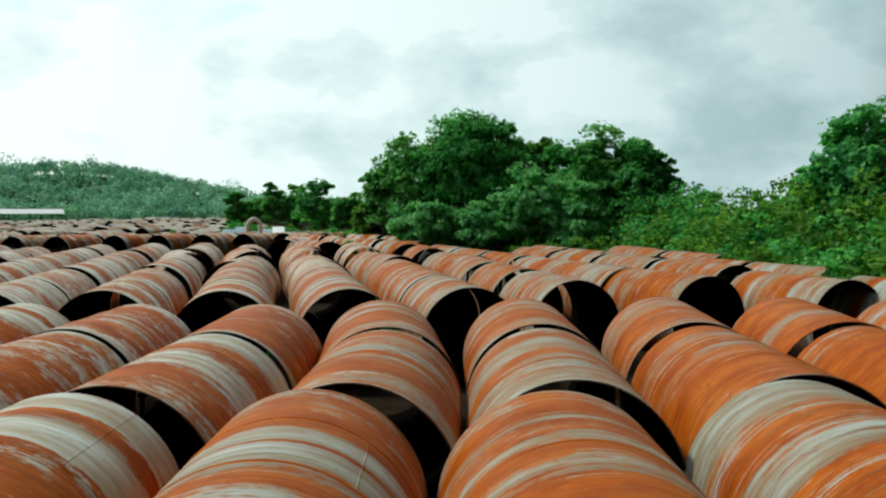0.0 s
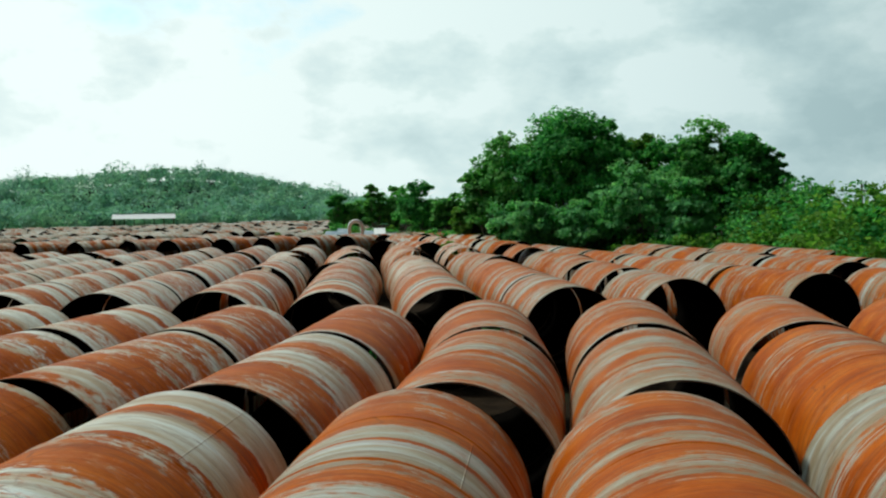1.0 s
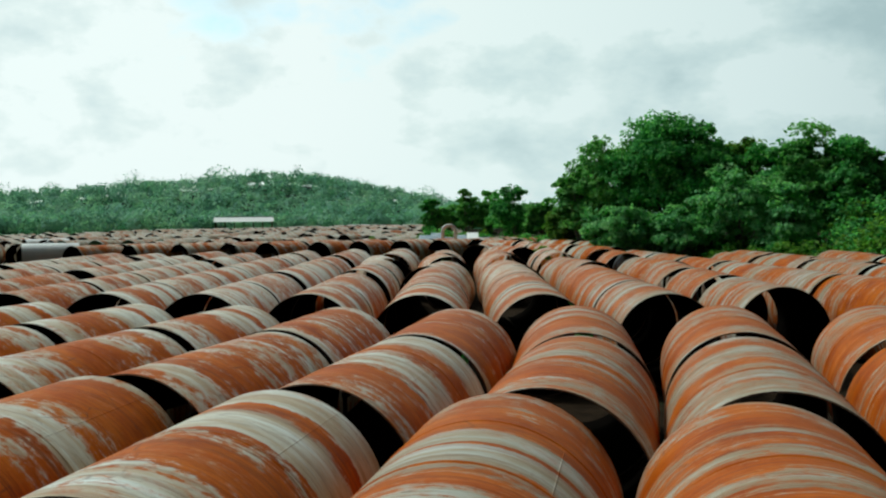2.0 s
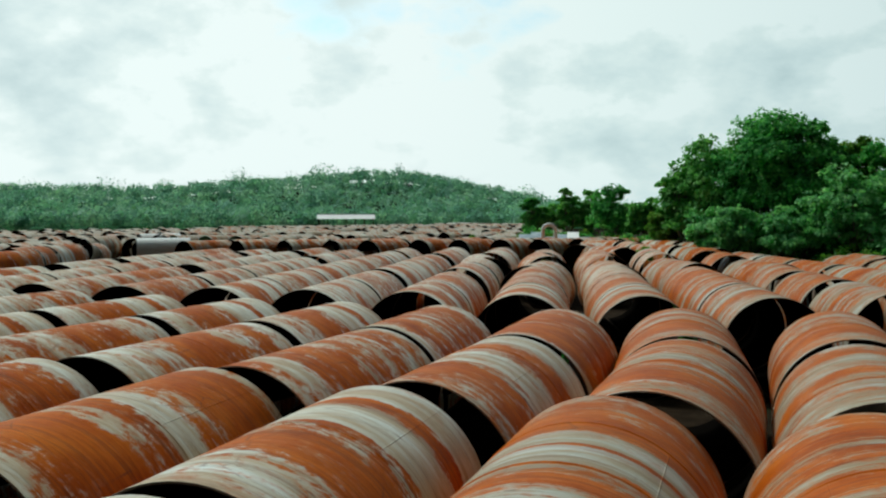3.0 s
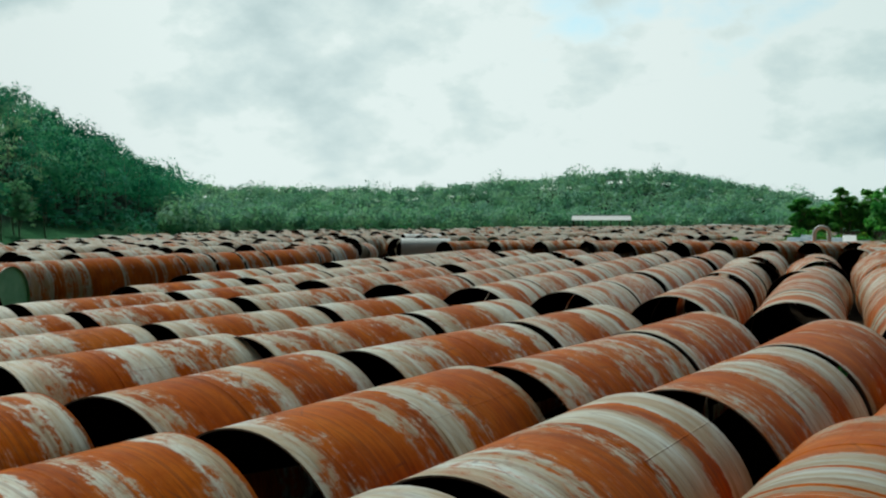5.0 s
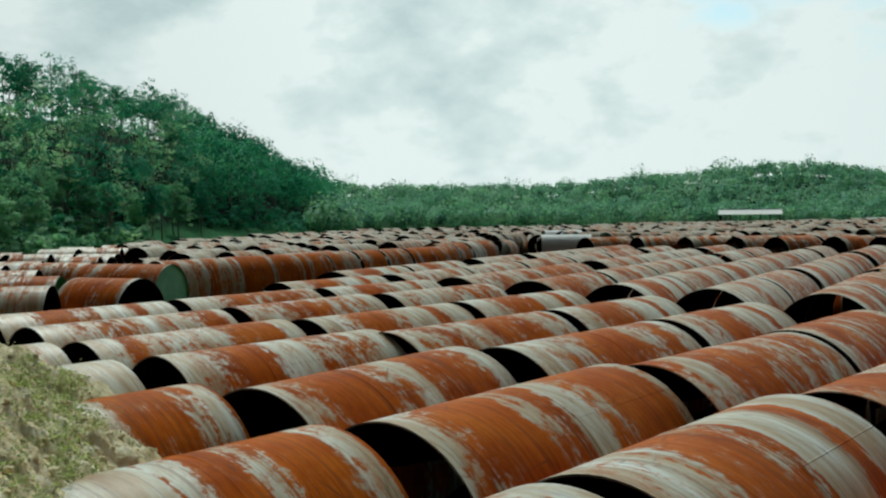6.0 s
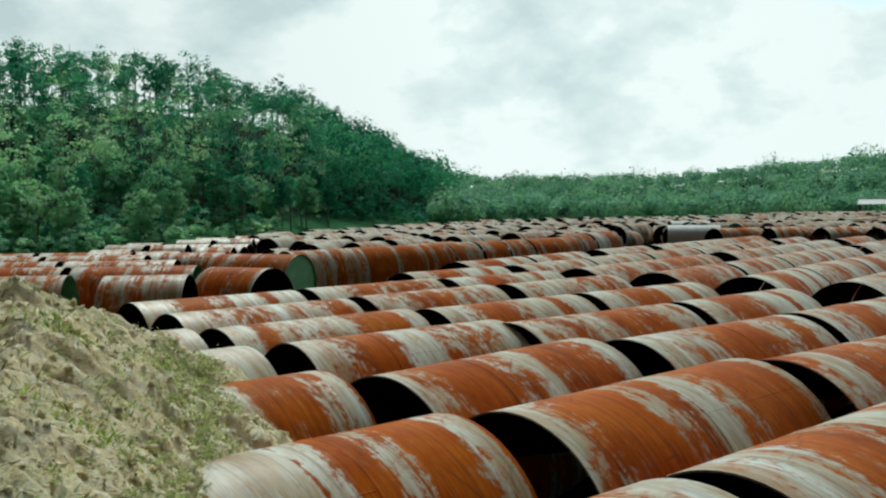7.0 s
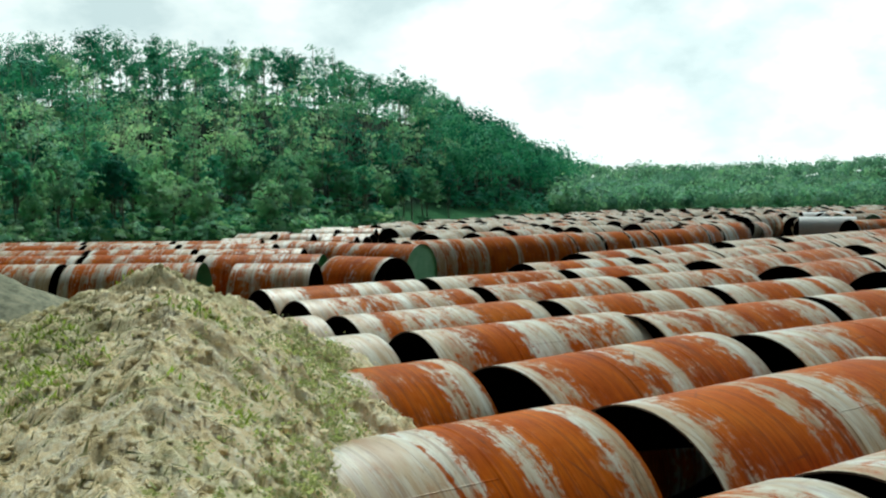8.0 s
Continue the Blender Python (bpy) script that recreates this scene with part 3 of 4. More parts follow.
row((-17.3, 2.6, -17.3, 7.6, 0.6), (-17.0, 8.0, -17.0, 12.9, 0.55, "i"), (-16.6, 13.1, -16.5, 18.0, 0.5), (-16.5, 18.3, -16.4, 23.2, 0.5))
for c in range(4):
    x = -20.1 - 3.12 * c
    y = 8.4 + 0.4 * c
    while y < 23:
        if x > interp(y, [(8, -24.5), (12, -25), (16, -26.5), (22, -29.5)]):
            j = rng.uniform(-0.12, 0.12)
            lay(x + j, y, x + j + rng.uniform(-0.15, 0.15), y + 4.9)
        y += 5.15 + rng.uniform(0, 0.3)

# second block, turned a little
A2 = radians(10.5)
NEAR2 = [(-9.7, 26.3), (-6.24, 26.25), (-2.71, 26.9), (0.85, 27.4), (4.36, 30.1)]
for c in range(1, 11):
    NEAR2.append((-9.7 - 3.32 * c, 26.2 - 0.15 * c))


def right_edge(y):
    return interp(y, [(20, 19), (31, 15.5), (45, 14.5), (68, 6.0), (90, -2), (120, -14), (200, -40), (400, -100)])


def left_edge(y):
    """The line along which the block of sideways pipes begins."""
    return interp(y, [(8, -36), (15, -34.5), (22, -37), (26, -41.5), (36, -44), (52, -49), (64, -52), (90, -64)])


def back_edge(x):
    return 77 + (x + 46) * 0.55


for i, (x, y) in enumerate(NEAR2):
    while (math.hypot(x, y) < 64 if x < -12 else y < 64) and x < right_edge(y) and x > interp(y, [(22, -30), (30, -32.5), (35, -34), (50, -43.5), (64, -50)]):
        L = rng.choice((4.9, 5.1, 5.4))
        loose = 1.0 if y < 40 or x < -16 else 11.0          # the far end was laid less carefully
        turn = A2 + radians(rng.uniform(-loose, loose))
        mx, my = x - L / 2 * math.sin(A2), y + L / 2 * math.cos(A2)
        hx, hy = L / 2 * math.sin(turn), L / 2 * math.cos(turn)
        laid = lay(mx + hx, my - hy, mx - hx, my + hy)
        if i in (1, 2) and y < 28:
            for o in laid.children:
                if o.name.startswith("lining"):
                    o.material_slots[0].link = "OBJECT"
                    o.material_slots[0].material = GREEN_LIT_PATCH
        g = rng.uniform(0.12, 0.3) if y < 29 or rng.random() < 0.62 else rng.uniform(0.9, 2.8)
        if i in (1, 2, 3, 4) and 41 < y < 46.5:
            g = 5.5                                         # an open place, past which they lie more loosely
        x, y = x - (L + g) * math.sin(A2), y + (L + g) * math.cos(A2)

# loose pipes lying at all angles past the end of those columns
for k in range(26):
    x, y = -27.0 + 5.9 * (k % 6) + rng.uniform(-0.5, 0.5) + 2.5 * (k // 6 % 2), 70.0 + 6.6 * (k // 6) + rng.uniform(-0.5, 0.5)
    if -14 < x < right_edge(y) - 4 and y < back_edge(x) + 6:
        a = radians(rng.choice((-24, -8, 14, 30, 48)) + rng.uniform(-8, 8))
        hx, hy = 2.4 * math.sin(a), 2.4 * math.cos(a)
        lay(x + hx, y - hy, x - hx, y + hy, rng.uniform(0.45, 0.65))

# pipes of the outer side, turned further: near end, bearing, how many follow
for x, y, az, n in [(9.25, 32.2, 20, 2), (13.35, 30.3, 17, 1), (16.6, 28.0, 24, 1), (7.4, 36.8, 17, 5), (12.3, 38.8, 20, 4), (15.6, 36.5, 20, 2), (10.7, 46.5, 16, 3), (14.7, 48.0, 18, 2), (13.0, 56.0, 15, 1)]:
    a = radians(az)
    for k in range(n):
        L = rng.choice((4.9, 5.1, 5.4))
        lay(x, y, x - L * math.sin(a), y + L * math.cos(a), rng.uniform(0.5, 0.75))
        x, y = x - (L + 0.35) * math.sin(a), y + (L + 0.35) * math.cos(a)

# sideways pipes along the edge of the next block, some open towards the yard
SIDE = [(-44.95, 26.2, -45.2, 30.95), (-45.5, 31.1, -45.8, 35.85), (-45.8, 35.9, -46.1, 41.0), (-46.1, 41.1, -46.4, 46.2), (-46.4, 46.3, -46.7, 50.9), (-50.6, 54.0, -52.0, 59.0), (-52.2, 59.3, -53.6, 64.2)]
can = tagged(make_pipe(2.4, 64, LINING, PAINT, (), 0.004), "short can of orange and greenish white steel pipe", "pipe", "pipes in the yard")
for k, (x0, y0, x1, y1) in enumerate(SIDE):
    for h in range(2):
        q = (y1 - y0) / 2 * h
        m = pose(x0 + (x1 - x0) / 2 * h, y0 + q, -0.02, 0, 0, math.degrees(math.atan2(x0 - x1, y1 - y0)) + rng.uniform(-3, 3))
        if k == h == 0:
            can.matrix_basis = m
        coat(can if k == h == 0 else copy_thing(can, m), rng.uniform(0.15, 0.75), rng.random(), 0.6)
# strings of pipes that lie across: near mouth, bearing, how many follow
for x, y, az, n in [(-38.17, 6.73, 147, 1), (-40.35, 12.95, 141, 2), (-42.0, 18.6, 143, 3), (-46.7, 23.6, 131, 1), (-47.9, 19.6, 142, 3), (-52.3, 20.6, 143, 3)]:
    a = radians(az)
    for k in range(n):
        lay(x, y, x - 5.1 * math.sin(a), y + 5.1 * math.cos(a), rng.uniform(0.45, 0.62))
        x, y = x - 5.45 * math.sin(a), y + 5.45 * math.cos(a)
# front row of the third block, open ends towards the yard
for k in range(11):
    x = -49.5 + 3.75 * k + rng.uniform(-0.3, 0.3)
    y = back_edge(x) + rng.uniform(-0.5, 0.5)
    a = radians(-20 + rng.uniform(-6, 6))
    for r in range(2):
        lay(x, y, x - 5.1 * math.sin(a), y + 5.1 * math.cos(a), rng.uniform(0.4, 0.7))
        x, y = x - 5.7 * math.sin(a), y + 5.7 * math.cos(a)
green = coat(tagged(make_pipe(5.1, 48, GREEN_LINING, PAINT, (2.5,), 0.004), "steel pipe closed with a pale green end cap", "pipe", "pipes in the yard"), 0.5, 0.3)
v, f, _ = tube(R - WALL, 0.10, 0.12, 48)
mesh_object("end_cap", [(0, 0.10, R)] + [(x, 0.10, z + R) for x, y, z in v[:49]], [(0, i + 2, i + 1) for i in range(48)], GREEN_LINING, parent=green)
short = coat(tagged(make_pipe(3.0, 48, LINING, PAINT, (), 0.004), "short cut length of orange and whitish steel pipe", "pipe", "pipes in the yard"), 0.5, 0.71)
short.matrix_basis = pose(-32.6, 18.3, -0.02, 0, 0, 112)
coat(copy_thing(short, pose(-31.9, 14.5, -0.02, 0, 0, 142)), 0.55, 0.44)
lined = coat(tagged(make_pipe(5.1, 48, GREEN_LINING, PAINT, (2.5,), 0.004), "open steel pipe with a pale green lining inside", "pipe", "pipes in the yard"), 0.55, 0.17)
lined.matrix_basis = pose(-35.2, 11.3, -0.02, 0, 0, 147)
coat(copy_thing(lined, pose(-36.9, 17.2, -0.02, 0, 0, 141)), 0.5, 0.62)
green.matrix_basis = pose(-41.2, 24.9, -0.02, 0, 0, 115)
for az, d in ((34.2, 116), (32.4, 114), (30.6, 113), (28.8, 114)):
    coat(copy_thing(lined, pose(-d * math.sin(radians(az)), d * math.cos(radians(az)), -0.02, 0, 0, -14)), 0.85, az % 1)
for x, y, az, L in [(-61.0, 83.0, -52, 5.45), (-76.0, 104.0, -35, 5.45), (-100.5, 314.0, -73, 8.0)]:
    pale = tagged(make_pipe(L, 32, LINING, WHITE_PIPE, (L / 2,), 0.0), "pale grey coated steel pipe lying among the orange ones", "pipe", "pipes in the yard")
    pale.matrix_basis = pose(x, y, -0.02, 0, 0, az)

# far blocks: one joined mesh of hollow pipes
far_v, far_f, far_uv, far_m, far_s = [], [], [], [], []


def far_pipe(x, y, az, L, z=0.0, seg=20, inner=1):
    a = radians(az)
    c, s = math.cos(a), math.sin(a)
    for rr, flip, mi in ((R, False, 0), (R - 0.05, True, inner)):
        v, f, uv = tube(rr, 0 if not flip else 0.01, L if not flip else L - 0.01, seg)
        o = len(far_v)
        far_v.extend((x + px * c - py * s, y + px * s + py * c, z + pz + R) for px, py, pz in v)
        far_uv.extend(uv)
        far_s.extend(q[0] / L for q in uv)
        for q in f:
            far_f.append(tuple(o + i for i in (reversed(q) if flip else q)))
            far_m.append(mi)


def far_block(ox, oy, az, cols, rows, keep, pitch=3.4, z=0.0, loose=7.0, step=6.0, gaps=0.09, lengths=(4.8, 5.1, 5.3)):
    a = radians(az)
    ax, ay = -math.sin(a), math.cos(a)          # along the pipes
    bx, by = math.cos(a), math.sin(a)           # across
    for c in range(cols[0], cols[1]):
        s = rng.uniform(-1.8, 1.8)
        for r in range(rows[0], rows[1]):
            d = r * step + s + rng.uniform(-0.3, 0.3)
            x, y = ox + bx * pitch * c + ax * d, oy + by * pitch * c + ay * d
            if keep(x, y) and rng.random() > gaps:
                far_pipe(x, y, az + rng.uniform(-loose, loose), rng.choice(lengths), z + terrain(x, y) - 0.9 * rng.random() ** 1.5, 20 if math.hypot(x, y) < 110 else 14)


def polar(x, y):
    return math.degrees(math.atan2(-x, y)), math.hypot(x, y)


LIMIT = [(10, 340), (16.6, 320), (27, 256), (37, 203), (46, 172), (49.6, 158), (55, 125), (60, 104), (66.7, 80), (73, 62), (82, 60), (100, 58)]


def in_third(x, y):
    az, d = polar(x, y)
    return y > back_edge(x) + 13.5 and x < right_edge(y) - 3 and x > -0.68 * y and d < interp(az, LIMIT) and not (-65 < x < -54 and 78 < y < 94)


def in_sideways(x, y):
    az, d = polar(x, y)
    return 22 < y and x < left_edge(y) - 5.5 and x < -49.5 and x < -0.62 * y and d < interp(az, LIMIT) and not in_third(x, y) and az < 62


def in_outer(x, y):
    az, d = polar(x, y)
    return az >= 62 and az < 90 and x < left_edge(y) - 17 - max(0, 14 - y) * 0.6 and d < interp(az, LIMIT)


far_block(-40, 78, -17, (-40, 45), (-4, 60), in_third, 3.75, loose=13.0, step=6.8, gaps=0.16)
far_block(-46.5, 26, 16, (-40, 1), (-14, 80), in_sideways, step=3.15, lengths=(2.4, 2.6, 2.8))
far_block(-45, 14, -42, (-30, 30), (-40, 40), in_outer, step=3.15, lengths=(2.4, 2.6, 2.8))
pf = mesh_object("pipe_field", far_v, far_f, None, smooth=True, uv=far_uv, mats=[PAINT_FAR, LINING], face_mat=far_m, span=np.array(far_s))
tagged(pf, "rows of orange and whitish steel pipes stored across the yard", "pipes", kind="stuff")

# ---------------------------------------------------------------- mound
PEAK = (-10.6, 2.9)


BRINK = [(-20, 4.6), (-14.6, 6.7), (-13, 6.1), (-11.2, 5.0), (-9.4, 4.45), (-7.9, 3.3), (-6.6, 2.55), (-4.5, 1.6), (0, 0.1), (3.5, -1.0)]


def mound_height(x, y):
    yl = interp(x, BRINK)
    front = 3.0 + (yl - y) * 0.66
    d = math.hypot(x - PEAK[0], y - PEAK[1])
    cone = 4.62 - 0.36 * d - 0.012 * d * d
    # spur that runs from the peak towards the camera
    k = min(1.0, max(0.0, ((x + 10.6) * 5.6 + (y - 2.9) * -2.3) / (5.6 ** 2 + 2.3 ** 2)))
    px, py = -10.6 + 5.6 * k, 2.9 - 2.3 * k
    spur = 4.52 - 1.05 * k - 0.42 * math.hypot(x - px, y - py)
    flat = interp(x, [(-24, 0.4), (-16, 2.2), (-12, 3.1), (0, 3.3), (2, 3.1), (5.6, 0)])
    z = min(front, max(cone, spur, flat))
    z += 0.12 * noise.fractal(Vector((x * 0.7, y * 0.7, 0)), 0.9, 2.0, 3)
    # rills and crumbled ledges that run down towards the yard
    u, w = x * 0.55 + y * 0.84, y * 0.55 - x * 0.84
    z += 0.17 * (abs(noise.noise(Vector((w * 3.4 + 0.5 * noise.noise(Vector((x, y, 3))), u * 0.7, 9)))) - 0.25)
    z += 0.10 * abs(noise.fractal(Vector((x * 2.4, y * 2.4, 5)), 0.6, 2.1, 5))
    lump = noise.cell_vector(Vector((x * 7.0 + noise.noise(Vector((x * 5, y * 5, 0))), y * 7.0, 0)))[0]
    z += 0.018 * lump + 0.085 * abs(noise.noise(Vector((w * 7.0, u * 2.6, 1)))) + 0.05 * noise.noise(Vector((w * 13, u * 7, 2))) + 0.03 * noise.noise(Vector((x * 21, y * 21, 4)))
    return z


def grid_mesh(name, x0, x1, y0, y1, step, height, mat):
    nx, ny = round((x1 - x0) / step), round((y1 - y0) / step)
    v, f = [], []
    for j in range(ny + 1):
        for i in range(nx + 1):
            x, y = x0 + (x1 - x0) * i / nx, y0 + (y1 - y0) * j / ny
            v.append((x, y, height(x, y)))
    n = nx + 1
    for j in range(ny):
        for i in range(nx):
            f.append((j * n + i, j * n + i + 1, (j + 1) * n + i + 1, (j + 1) * n + i))
    return mesh_object(name, v, f, mat, smooth=True)


def mound_clipped(x, y):
    e = min(x + 19.0, 5.6 - x, y + 7.0)                 # the heap runs out at the slope of loose soil
    e += 0.5 * noise.noise(Vector((x * 0.8, y * 0.8, 17)))
    return max(min(mound_height(x, y), e * 0.95), -0.3)


tagged(grid_mesh("sand_mound", -19.0, 5.6, -7.0, 7.6, 0.058, mound_clipped, SAND), "heap of dry crumbly clay and sand with sparse grass", "mound", kind="structure")


def second_height(x, y):
    d = math.hypot(x + 30.5, (y - 2.6) * 1.1)
    return 3.75 - 0.46 * d + 0.12 * noise.fractal(Vector((x * 0.8, y * 0.8, 3)), 0.9, 2.0, 4) if d < 9 else -0.4


tagged(grid_mesh("earth_mound", -40.0, -21.5, -6.0, 13.0, 0.25, second_height, GREY_EARTH), "low grey earth heap beside the pipes", "mound", kind="structure")

# clods and grass on the mound
rs = np.random.RandomState(8)
v, f = [], []
ICO = [(0, 0, 1), (0.89, 0, 0.45), (0.28, 0.85, 0.45), (-0.72, 0.53, 0.45), (-0.72, -0.53, 0.45), (0.28, -0.85, 0.45), (0.72, 0.53, -0.45), (-0.28, 0.85, -0.45), (-0.89, 0, -0.45), (-0.28, -0.85, -0.45), (0.72, -0.53, -0.45)]
ICO_F = [(0, 1, 2), (0, 2, 3), (0, 3, 4), (0, 4, 5), (0, 5, 1), (1, 6, 2), (2, 6, 7), (2, 7, 3), (3, 7, 8), (3, 8, 4), (4, 8, 9), (4, 9, 5), (5, 9, 10), (5, 10, 1), (1, 10, 6)]
for i in range(5200):
    x, y = rs.uniform(-13.5, -4.5), rs.uniform(-0.8, 6.2)
    z = mound_height(x, y)
    if z < 2.5:
        continue
    r = 0.012 + 0.05 * rs.random_sample() ** 4
    o = len(v)
    sx, sy, sz = rs.uniform(0.7, 1.3, 3)
    for q in ICO:
        k = r * rs.uniform(0.75, 1.2)
        v.append((x + q[0] * k * sx, y + q[1] * k * sy, z + q[2] * k * sz * 0.8))
    f += [tuple(o + i for i in t) for t in ICO_F]
tagged(mesh_object("clods", v, f, SAND), "loose clods of dry clay scattered over the heap", "clods", kind="stuff")

v, f = [], []
spots = [(rs.uniform(-13.5, -5.5), rs.uniform(-1, 5.5), rs.uniform(0.15, 0.5)) for i in range(8)] + [(-9.9 + rs.normal() * 0.5, 1.3 + rs.normal() * 0.3, 0.4) for i in range(5)] + [(-9.0, 1.2, 0.5), (-8.75, 1.05, 0.5), (-8.4, 0.95, 0.5), (-8.8, 1.4, 0.4), (-8.3, 0.9, 0.3), (-9.37, 2.48, 0.4), (-9.6, 2.7, 0.35), (-8.41, 2.86, 0.25), (-9.1, 3.51, 0.2), (-9.15, 4.05, 0.3)]
for sx, sy, sr in spots:
    for i in range(int(300 * sr)):
        x, y = sx + rs.normal() * sr * 0.5, sy + rs.normal() * sr * 0.5
        z = mound_height(x, y) - 0.02
        if z < 2.3:
            continue
        h, w, a = rs.uniform(0.03, 0.085), rs.uniform(0.008, 0.014), rs.uniform(0, 6.28)
        lx, ly = rs.normal() * 0.05, rs.normal() * 0.05
        o = len(v)
        c, s = math.cos(a) * w, math.sin(a) * w
        v += [(x - c, y - s, z), (x + c, y + s, z), (x + lx * 0.5 + c * 0.7, y + ly * 0.5 + s * 0.7, z + h * 0.6), (x + lx * 0.5 - c * 0.7, y + ly * 0.5 - s * 0.7, z + h * 0.6), (x + lx, y + ly, z + h)]
        f += [(o, o + 1, o + 2, o + 3), (o + 3, o + 2, o + 4)]
tagged(mesh_object("grass_tufts", v, f, LEAF_GRASS), "sparse tufts of bright green grass on the heap", "grass", kind="stuff")

# dry stubble lying down the slope
STRAW, t, b = material("dry stubble")
rnd = node(t, "ShaderNodeNewGeometry").outputs["Random Per Island"]
link(t, ramp(t, rnd, [(0.0, (0.10, 0.12, 0.035)), (0.35, (0.26, 0.26, 0.10)), (0.7, (0.52, 0.46, 0.25)), (1.0, (0.75, 0.70, 0.50))]), b.inputs["Base Color"])
b.inputs["Roughness"].default_value = 0.9
v, f = [], []
for i in range(9000):
    x, y = rs.uniform(-13.5, -4.5), rs.uniform(-0.8, 6.2)
    if noise.noise(Vector((x * 0.9, y * 0.9, 21))) < rs.uniform(-0.5, 0.35):
        continue
    z = mound_height(x, y)
    if z < 2.5:
        continue
    a = radians(123) + rs.normal() * 0.45
    l, w = rs.uniform(0.04, 0.13), rs.uniform(0.006, 0.014)
    dx, dy = math.cos(a) * l, math.sin(a) * l
    z1 = mound_height(x + dx, y + dy)
    nx, ny = -math.sin(a) * w, math.cos(a) * w
    o = len(v)
    v += [(x - nx, y - ny, z + 0.003), (x + nx, y + ny, z + 0.012), (x + dx, y + dy, z1 + rs.uniform(0.008, 0.03))]
    f.append((o, o + 1, o + 2))
tagged(mesh_object("dry_stubble", v, f, STRAW), "dry straw and withered grass strewn over the heap", "straw", kind="stuff")

# ---------------------------------------------------------------- leaves and trees
def leaves(points, size, rs, flat=0.6, out=None, loose=0.45):
    """Quads of about that size at the points, turned at random, leaning upwards or, with out, away from the heart of the crown."""
    n = len(points)
    nrm = rs.normal(size=(n, 3))
    if out is not None:
        nrm = nrm * loose + out
        flat = 0.0
    nrm[:, 2] = (np.abs(nrm[:, 2]) if out is None else nrm[:, 2]) + flat
    nrm /= np.linalg.norm(nrm, axis=1)[:, None]
    ref = rs.normal(size=(n, 3))
    u = np.cross(nrm, ref)
    u /= np.linalg.norm(u, axis=1)[:, None]
    w = np.cross(nrm, u)
    s = size * rs.uniform(0.6, 1.4, size=(n, 1))
    u, w = u * s, w * s * 0.7
    v = np.stack([points - u, points - w * 0.9, points + u, points + w], 1).reshape(-1, 3)
    f = np.arange(4 * n).reshape(n, 4)
    return v, f.tolist()


def lobes(centre, size, count, rs, low=-0.35, small=0.15, large=0.36):
    """Centres and radii of the leaf clumps that make a crown of that half-size."""
    out = []
    while len(out) < count:
        q = rs.normal(size=3)
        q /= np.linalg.norm(q)
        if q[2] < low:
            continue
        k = rs.uniform(0.5, 0.94)
        out.append((np.array(centre) + q * k * np.array(size), rs.uniform(small, large) * min(size)))
    return out


def sprays(lob, per, reach, rs):
    """Smaller tufts that stick out of each clump on its upper and outer sides, as twigs do."""
    out = []
    for c, r in lob:
        for i in range(per):
            q = rs.normal(size=3)
            q[2] = abs(q[2]) * 0.7 - 0.2
            q /= np.linalg.norm(q)
            out.append((c + q * r * rs.uniform(0.55, 1.12) * np.array([1.15, 1.15, 0.8]), r * rs.uniform(*reach)))
    return out


def shell_points(lob, per, rs, whole=False, reach=(0.6, 1.12)):
    pts = []
    for c, r in lob:
        q = rs.normal(size=(per, 3))
        q /= np.linalg.norm(q, axis=1)[:, None]
        if not whole:
            q[:, 2] = np.where(q[:, 2] < -0.3, -q[:, 2], q[:, 2])
        pts.append(c + q * r * rs.uniform(*reach, size=(per, 1)) * np.array([1.15, 1.15, 0.85]))
    return np.concatenate(pts)


def outward(pts, heart):
    q = pts - np.asarray(heart)
    return q / (np.linalg.norm(q, axis=1)[:, None] + 1e-6)


def limb(a, b, r0, r1, seg=7, bend=0.0, rs=None):
    a, b = Vector(a), Vector(b)
    steps = 5
    ax = (b - a).normalized()
    s1 = ax.orthogonal().normalized()
    s2 = ax.cross(s1)
    kx, ky = (rs.uniform(-1, 1), rs.uniform(-1, 1)) if rs is not None else (0, 0)
    v, f = [], []
    for j in range(steps + 1):
        k = j / steps
        c = a.lerp(b, k) + (s1 * kx + s2 * ky) * bend * math.sin(math.pi * k)
        r = r0 + (r1 - r0) * k
        for i in range(seg):
            t = 2 * math.pi * i / seg
            v.append(c + s1 * (r * math.cos(t)) + s2 * (r * math.sin(t)))
    for j in range(steps):
        for i in range(seg):
            n = (i + 1) % seg
            f.append((j * seg + i, j * seg + n, (j + 1) * seg + n, (j + 1) * seg + i))
    return [tuple(q) for q in v], f


def join(parts):
    v, f = [], []
    for a, b in parts:
        o = len(v)
        v.extend(a)
        f.extend(tuple(o + i for i in q) for q in b)
    return v, f


